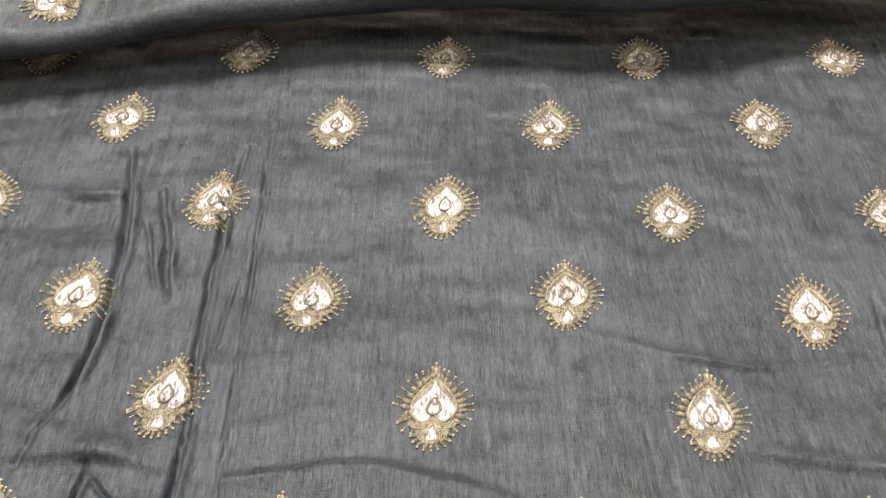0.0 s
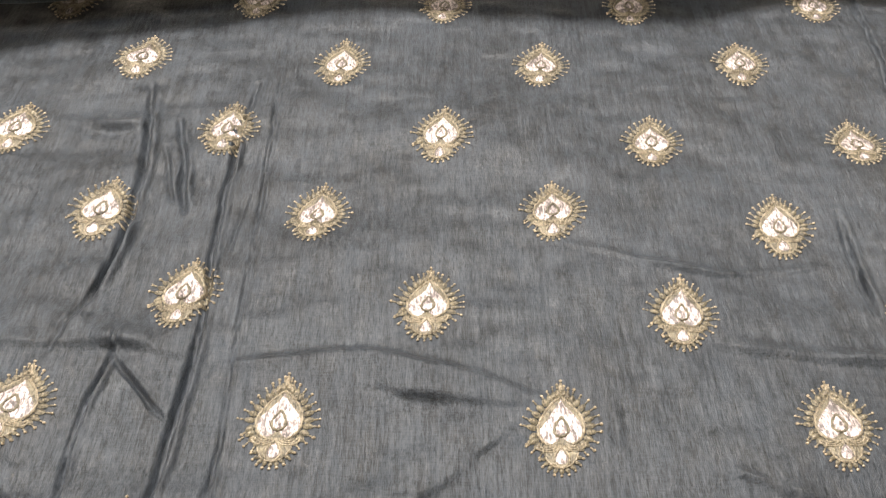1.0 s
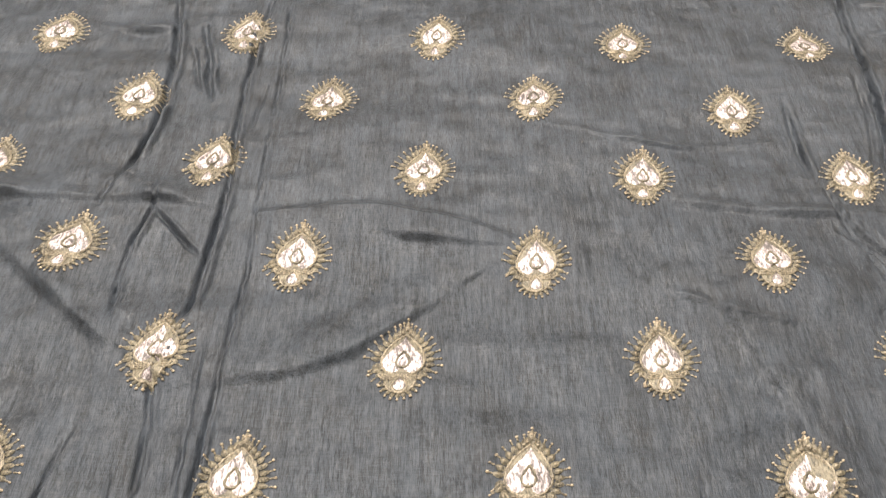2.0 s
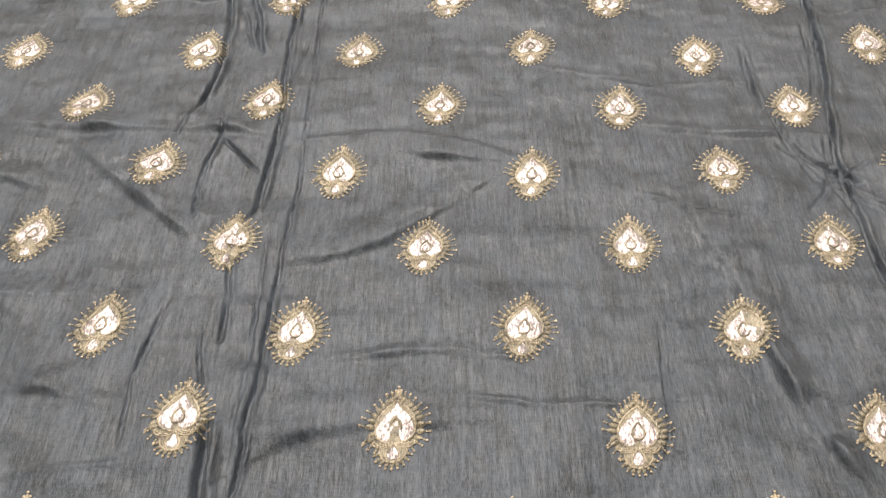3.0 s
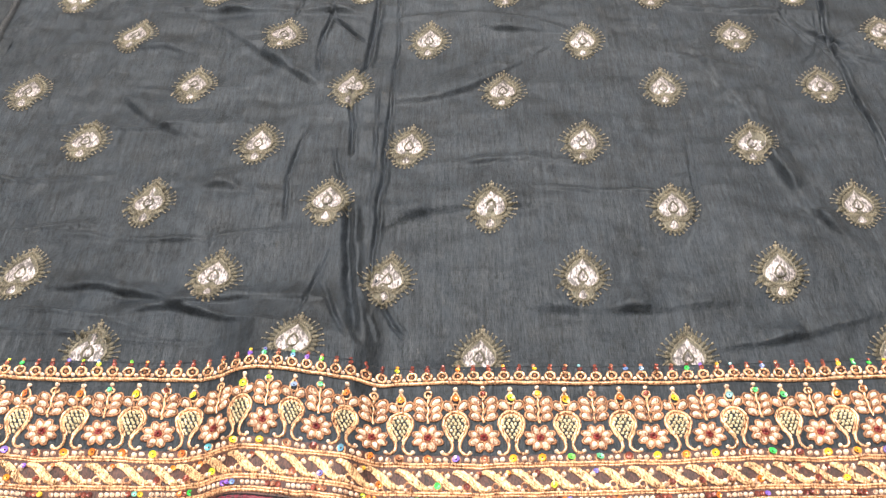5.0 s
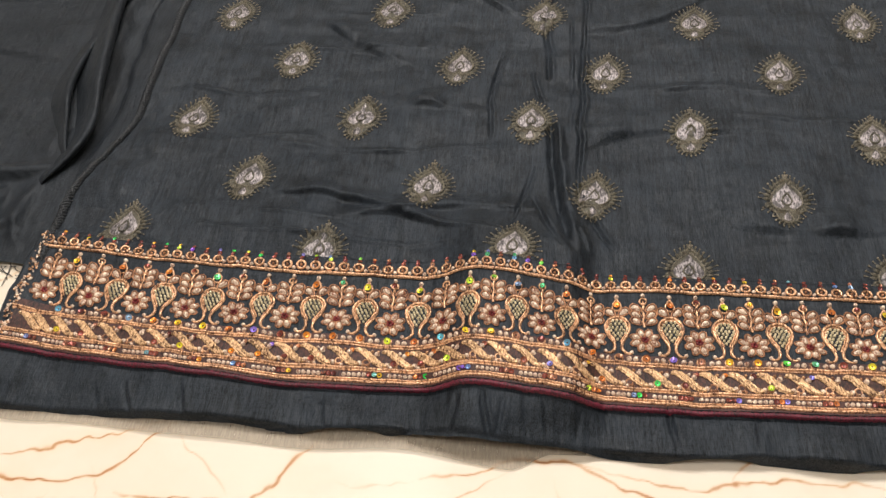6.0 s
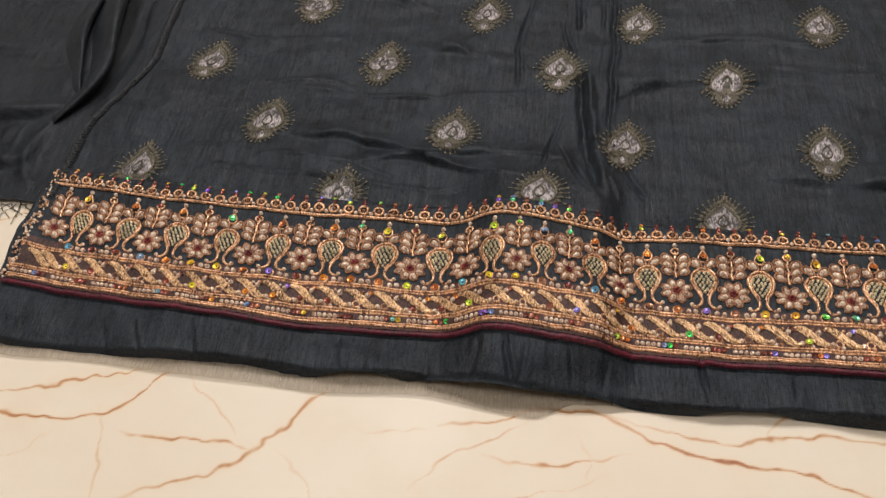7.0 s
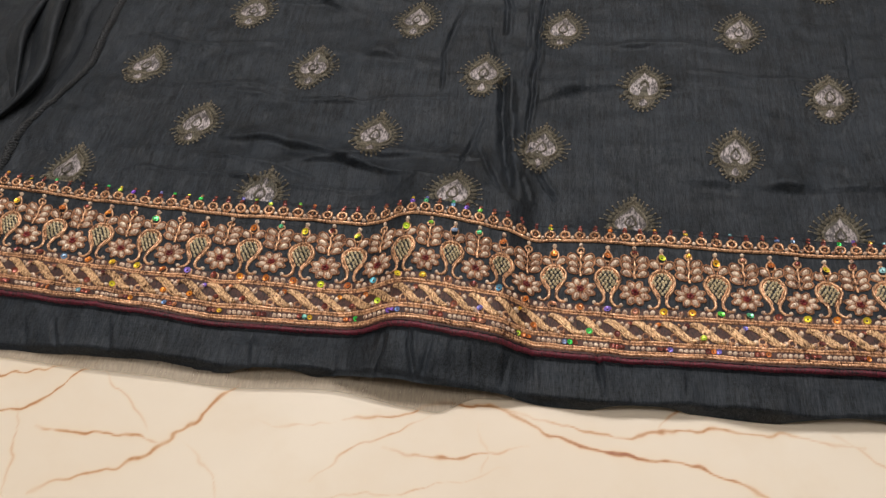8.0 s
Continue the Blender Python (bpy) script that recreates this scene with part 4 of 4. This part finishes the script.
# ---------------------------------------------------------------- plain cloth beside the kurta
def plain_cloth():
    xs, ys = np.arange(-0.62, -0.2585, 0.0016), np.arange(-0.088, 0.4305, 0.0016)
    X, Y = np.meshgrid(xs, ys)
    wx = X + 0.0016 * value_noise(X, Y, 0.014, 0.014, 51)
    wy = Y + 0.0016 * value_noise(X, Y, 0.014, 0.014, 52)
    Z = np.full(X.shape, -0.0012) + 0.0016 * value_noise(wx, wy, 0.045, 0.035, 53) * smooth(-0.27, -0.30, X) + 0.0005 * value_noise(wx, wy, 0.020, 0.009, 54)

    def fold(width, height, *pts):
        d, along = line_distance(wx, wy, refine(list(pts), 2))
        fade = np.clip(np.sin(np.pi * np.clip(along, 0.02, 0.98)), 0, 1) ** 0.7
        nonlocal Z
        Z = Z + height * fade * np.where(d > 0, np.exp(-(d / (0.5 * width)) ** 2), np.exp(-(d / (2.2 * width)) ** 2))

    # the standing fold next to the seam, its hollow and the crumpled lower corner
    fold(0.0042, 0.0030, (-0.298, 0.210), (-0.300, 0.130), (-0.298, 0.070), (-0.291, 0.020), (-0.292, -0.028))
    fold(0.0030, -0.0040, (-0.286, 0.150), (-0.287, 0.060), (-0.281, 0.010), (-0.286, -0.030))
    fold(0.0032, 0.0020, (-0.312, 0.060), (-0.308, 0.030), (-0.303, 0.000), (-0.306, -0.022))
    fold(0.0030, 0.0060, (-0.300, -0.030), (-0.318, -0.036), (-0.345, -0.042))
    fold(0.0026, 0.0050, (-0.318, -0.040), (-0.316, -0.060), (-0.322, -0.080))
    fold(0.0022, 0.0040, (-0.302, -0.040), (-0.304, -0.060), (-0.300, -0.078))
    fold(0.0030, 0.0045, (-0.300, -0.062), (-0.330, -0.070), (-0.360, -0.066))
    fold(0.0050, 0.0030, (-0.330, 0.010), (-0.370, 0.016), (-0.430, 0.008))
    fold(0.0050, 0.0026, (-0.320, 0.050), (-0.370, 0.062), (-0.440, 0.055))
    fold(0.0050, 0.0026, (-0.320, 0.110), (-0.380, 0.100), (-0.450, 0.120))
    edge = -0.086 + 0.0012 * np.sin(X * 140) + 0.001 * np.sin(X * 51)
    Y = np.where(Y < -0.070, -0.070 + (Y + 0.070) * (edge + 0.070) / (-0.018), Y)
    Z = np.maximum(Z, TOP + 0.0008)
    cloth = tagged(new("plain_cloth"), "plain charcoal silk cloth lying crumpled under the kurta's side", "cloth")
    grid_mesh("cloth_sheet", X, Y, Z, PLAIN, cloth)
    # two folds that stand up and lean over towards the seam
    section = ((-0.0190, -0.0010), (-0.0130, 0.0030), (-0.0080, 0.0070), (-0.0040, 0.0105), (-0.0008, 0.0124), (0.0014, 0.0116), (0.0016, 0.0090), (0.0002, 0.0058), (-0.0022, 0.0026), (-0.0045, 0.0002))
    for size, line in ((1.0, ((-0.298, 0.230), (-0.303, 0.150), (-0.301, 0.086), (-0.294, 0.050), (-0.289, 0.016), (-0.285, -0.008), (-0.291, -0.028), (-0.302, -0.040))),
                       (0.62, ((-0.306, 0.075), (-0.309, 0.042), (-0.306, 0.016), (-0.300, -0.008), (-0.294, -0.026)))):
        pts = refine(list(line), 4)
        n = len(pts)
        A, B, C = (np.zeros((n, len(section))) for _ in range(3))
        for i, (x, y) in enumerate(pts):
            t = i / (n - 1)
            k = size * min(1.0, 3.5 * t, 2.2 * (1 - t)) ** 0.9 * (1 + 0.12 * math.sin(17 * t))
            for j, (dx, dz) in enumerate(section):
                A[i, j], B[i, j], C[i, j] = x + dx * (0.12 + 0.88 * k), y - 0.15 * dx, -0.0010 + dz * k
        grid_mesh("standing_fold", A, B, C, PLAIN, cloth)
    # frayed warp ends along its cut edge
    p = Patch()
    rng = random.Random(12)
    for i in range(46):
        x = rng.uniform(-0.345, -0.288)
        y = -0.0855
        a = rng.uniform(-2.6, -0.6)
        pts = [(x, y)]
        step = rng.uniform(0.0006, 0.0022 if i % 6 else 0.0042)
        for k in range(7):
            a += rng.uniform(-0.45, 0.45)
            pts.append((pts[-1][0] + step * math.cos(a), pts[-1][1] + step * math.sin(a)))
        p.tube(pts, 0.00016, 0.0, 0, False, 4)
    tagged(p.build("frayed_threads", lambda u, v, w: (u, v, w + TOP + 0.0006), [BLACK], cloth), "loose frayed black threads", kind="stuff")


plain_cloth()


# ---------------------------------------------------------------- folded cloth at the far end
def fold_front(x):
    x = np.asarray(x, float)
    return 0.348 - 0.028 * smooth(-0.02, -0.19, x) + 0.010 * smooth(0.05, 0.24, x) + 0.0035 * np.sin(x * 34 + 1.0) * smooth(-0.15, 0.05, x)


def on_fold(u, s, w):
    """The folded cloth: u across, s the length of cloth up from under its lip, w outwards."""
    u, s = np.asarray(u, float), np.asarray(s, float)
    R = 0.0085 + 0.0022 * np.sin(u * 21 + 0.6) + 0.001 * np.sin(u * 57)
    low = 0.0165 + 0.004 * smooth(-0.02, 0.15, u) - 0.0035 * smooth(-0.05, -0.16, u)
    arc = math.pi * R
    flat_in = 0.030
    a = np.clip((s - flat_in) / R, 0, math.pi)
    past = np.maximum(s - flat_in - arc, 0)
    before = np.maximum(flat_in - s, 0)
    y0 = fold_front(u)
    ny, nz = -np.sin(a), -np.cos(a)
    y = y0 + R - R * np.sin(a) + before + past * 0.985
    z = low + R - R * np.cos(a) + past * 0.10 + before * 0.02
    f = smooth(0.004, 0.03, past)
    z = z + f * (0.0040 * value_noise(u + 0.3 * past, past, 0.045, 0.030, 71) + 0.0012 * value_noise(u, past, 0.016, 0.012, 72))
    d1 = u - (0.055 + 0.9 * (0.05 - past))
    z = z - 0.0060 * np.exp(-(d1 / 0.0035) ** 2) * smooth(0.012, 0.03, past) * (u < 0.11) * (u > -0.02)
    for x0, tilt, wdt, dep in ((-0.052, 0.10, 0.0016, 0.0030), (-0.062, 0.05, 0.0022, 0.0024), (-0.102, 0.10, 0.0020, 0.0024), (-0.130, -0.05, 0.0022, 0.0026)):
        d = u - x0 - tilt * past
        z = z - dep * np.exp(-(d / wdt) ** 2) * smooth(0.0, 0.012, past) + 0.6 * dep * np.exp(-((np.abs(d) - 2 * wdt) / wdt) ** 2) * smooth(0.0, 0.012, past)
    return u + 0 * s, y + ny * w, z + nz * w


def folded_cloth():
    cloth = tagged(new("folded_cloth"), "folded-back charcoal silk cloth with gold motifs, resting on the kurta", "cloth")
    u, s = np.arange(-0.34, 0.3605, 0.0016), np.arange(0.0, 0.2405, 0.0012)
    U, S = np.meshgrid(u, s)
    X, Y, Z = on_fold(U, S, np.zeros(U.shape))
    Z = np.maximum(Z, lie(X, Y) + 0.0012)
    grid_mesh("cloth_sheet", X, Y, Z, SILK, cloth)
    rng = random.Random(21)
    lip = 0.030 + math.pi * 0.0085
    for x, s0, turn in ((-0.139, 0.008, 0.5), (-0.057, 0.008, -0.1), (0.022, 0.010, 0.0), (0.104, 0.010, 0.05), (0.188, 0.014, 0.0),
                        (-0.098, 0.050, -0.3), (-0.018, 0.060, 0.1), (0.146, 0.056, 0.0), (0.23, 0.06, 0.0)):
        c, n = math.cos(turn), math.sin(turn)
        place = lambda p, q, w, x=x, s0=s0, c=c, n=n: on_fold(x + p * c - q * n, lip + s0 + p * n + q * c, w + 0.0003)
        add_motif(place, cloth, rng)
    # orange beaded flower spray
    p = Patch()
    for ring, count, r in ((0.0030, 7, 0.0018), (0.0070, 12, 0.0020), (0.0110, 17, 0.0021), (0.0150, 22, 0.0022), (0.019, 26, 0.0018)):
        for i in range(count):
            a = 2 * math.pi * i / count + ring * 100
            k = 1 + 0.16 * math.sin(5 * a)
            p.leaf(1.25 * ring * k * math.cos(a), ring * k * math.sin(a), a, r * 2.0, r * 1.3, 0.0003, 0.0012, rng.choice((0, 0, 1)), 8)
    for i in range(26):
        a = rng.uniform(0, 2 * math.pi)
        p.ball(0.025 * math.cos(a) * rng.uniform(0.9, 1.25), 0.020 * math.sin(a) * rng.uniform(0.95, 1.2), 0.0003, rng.uniform(0.0006, 0.0012), rng.choice((0, 1, 2)), 6)
    tagged(p.build("beaded_flower", lambda q, v, w: on_fold(0.070 + q, lip + 0.034 + v, w + 0.0004), [ORANGE, ROSE, RUBY], cloth), "orange and gold beaded flower spray")


folded_cloth()
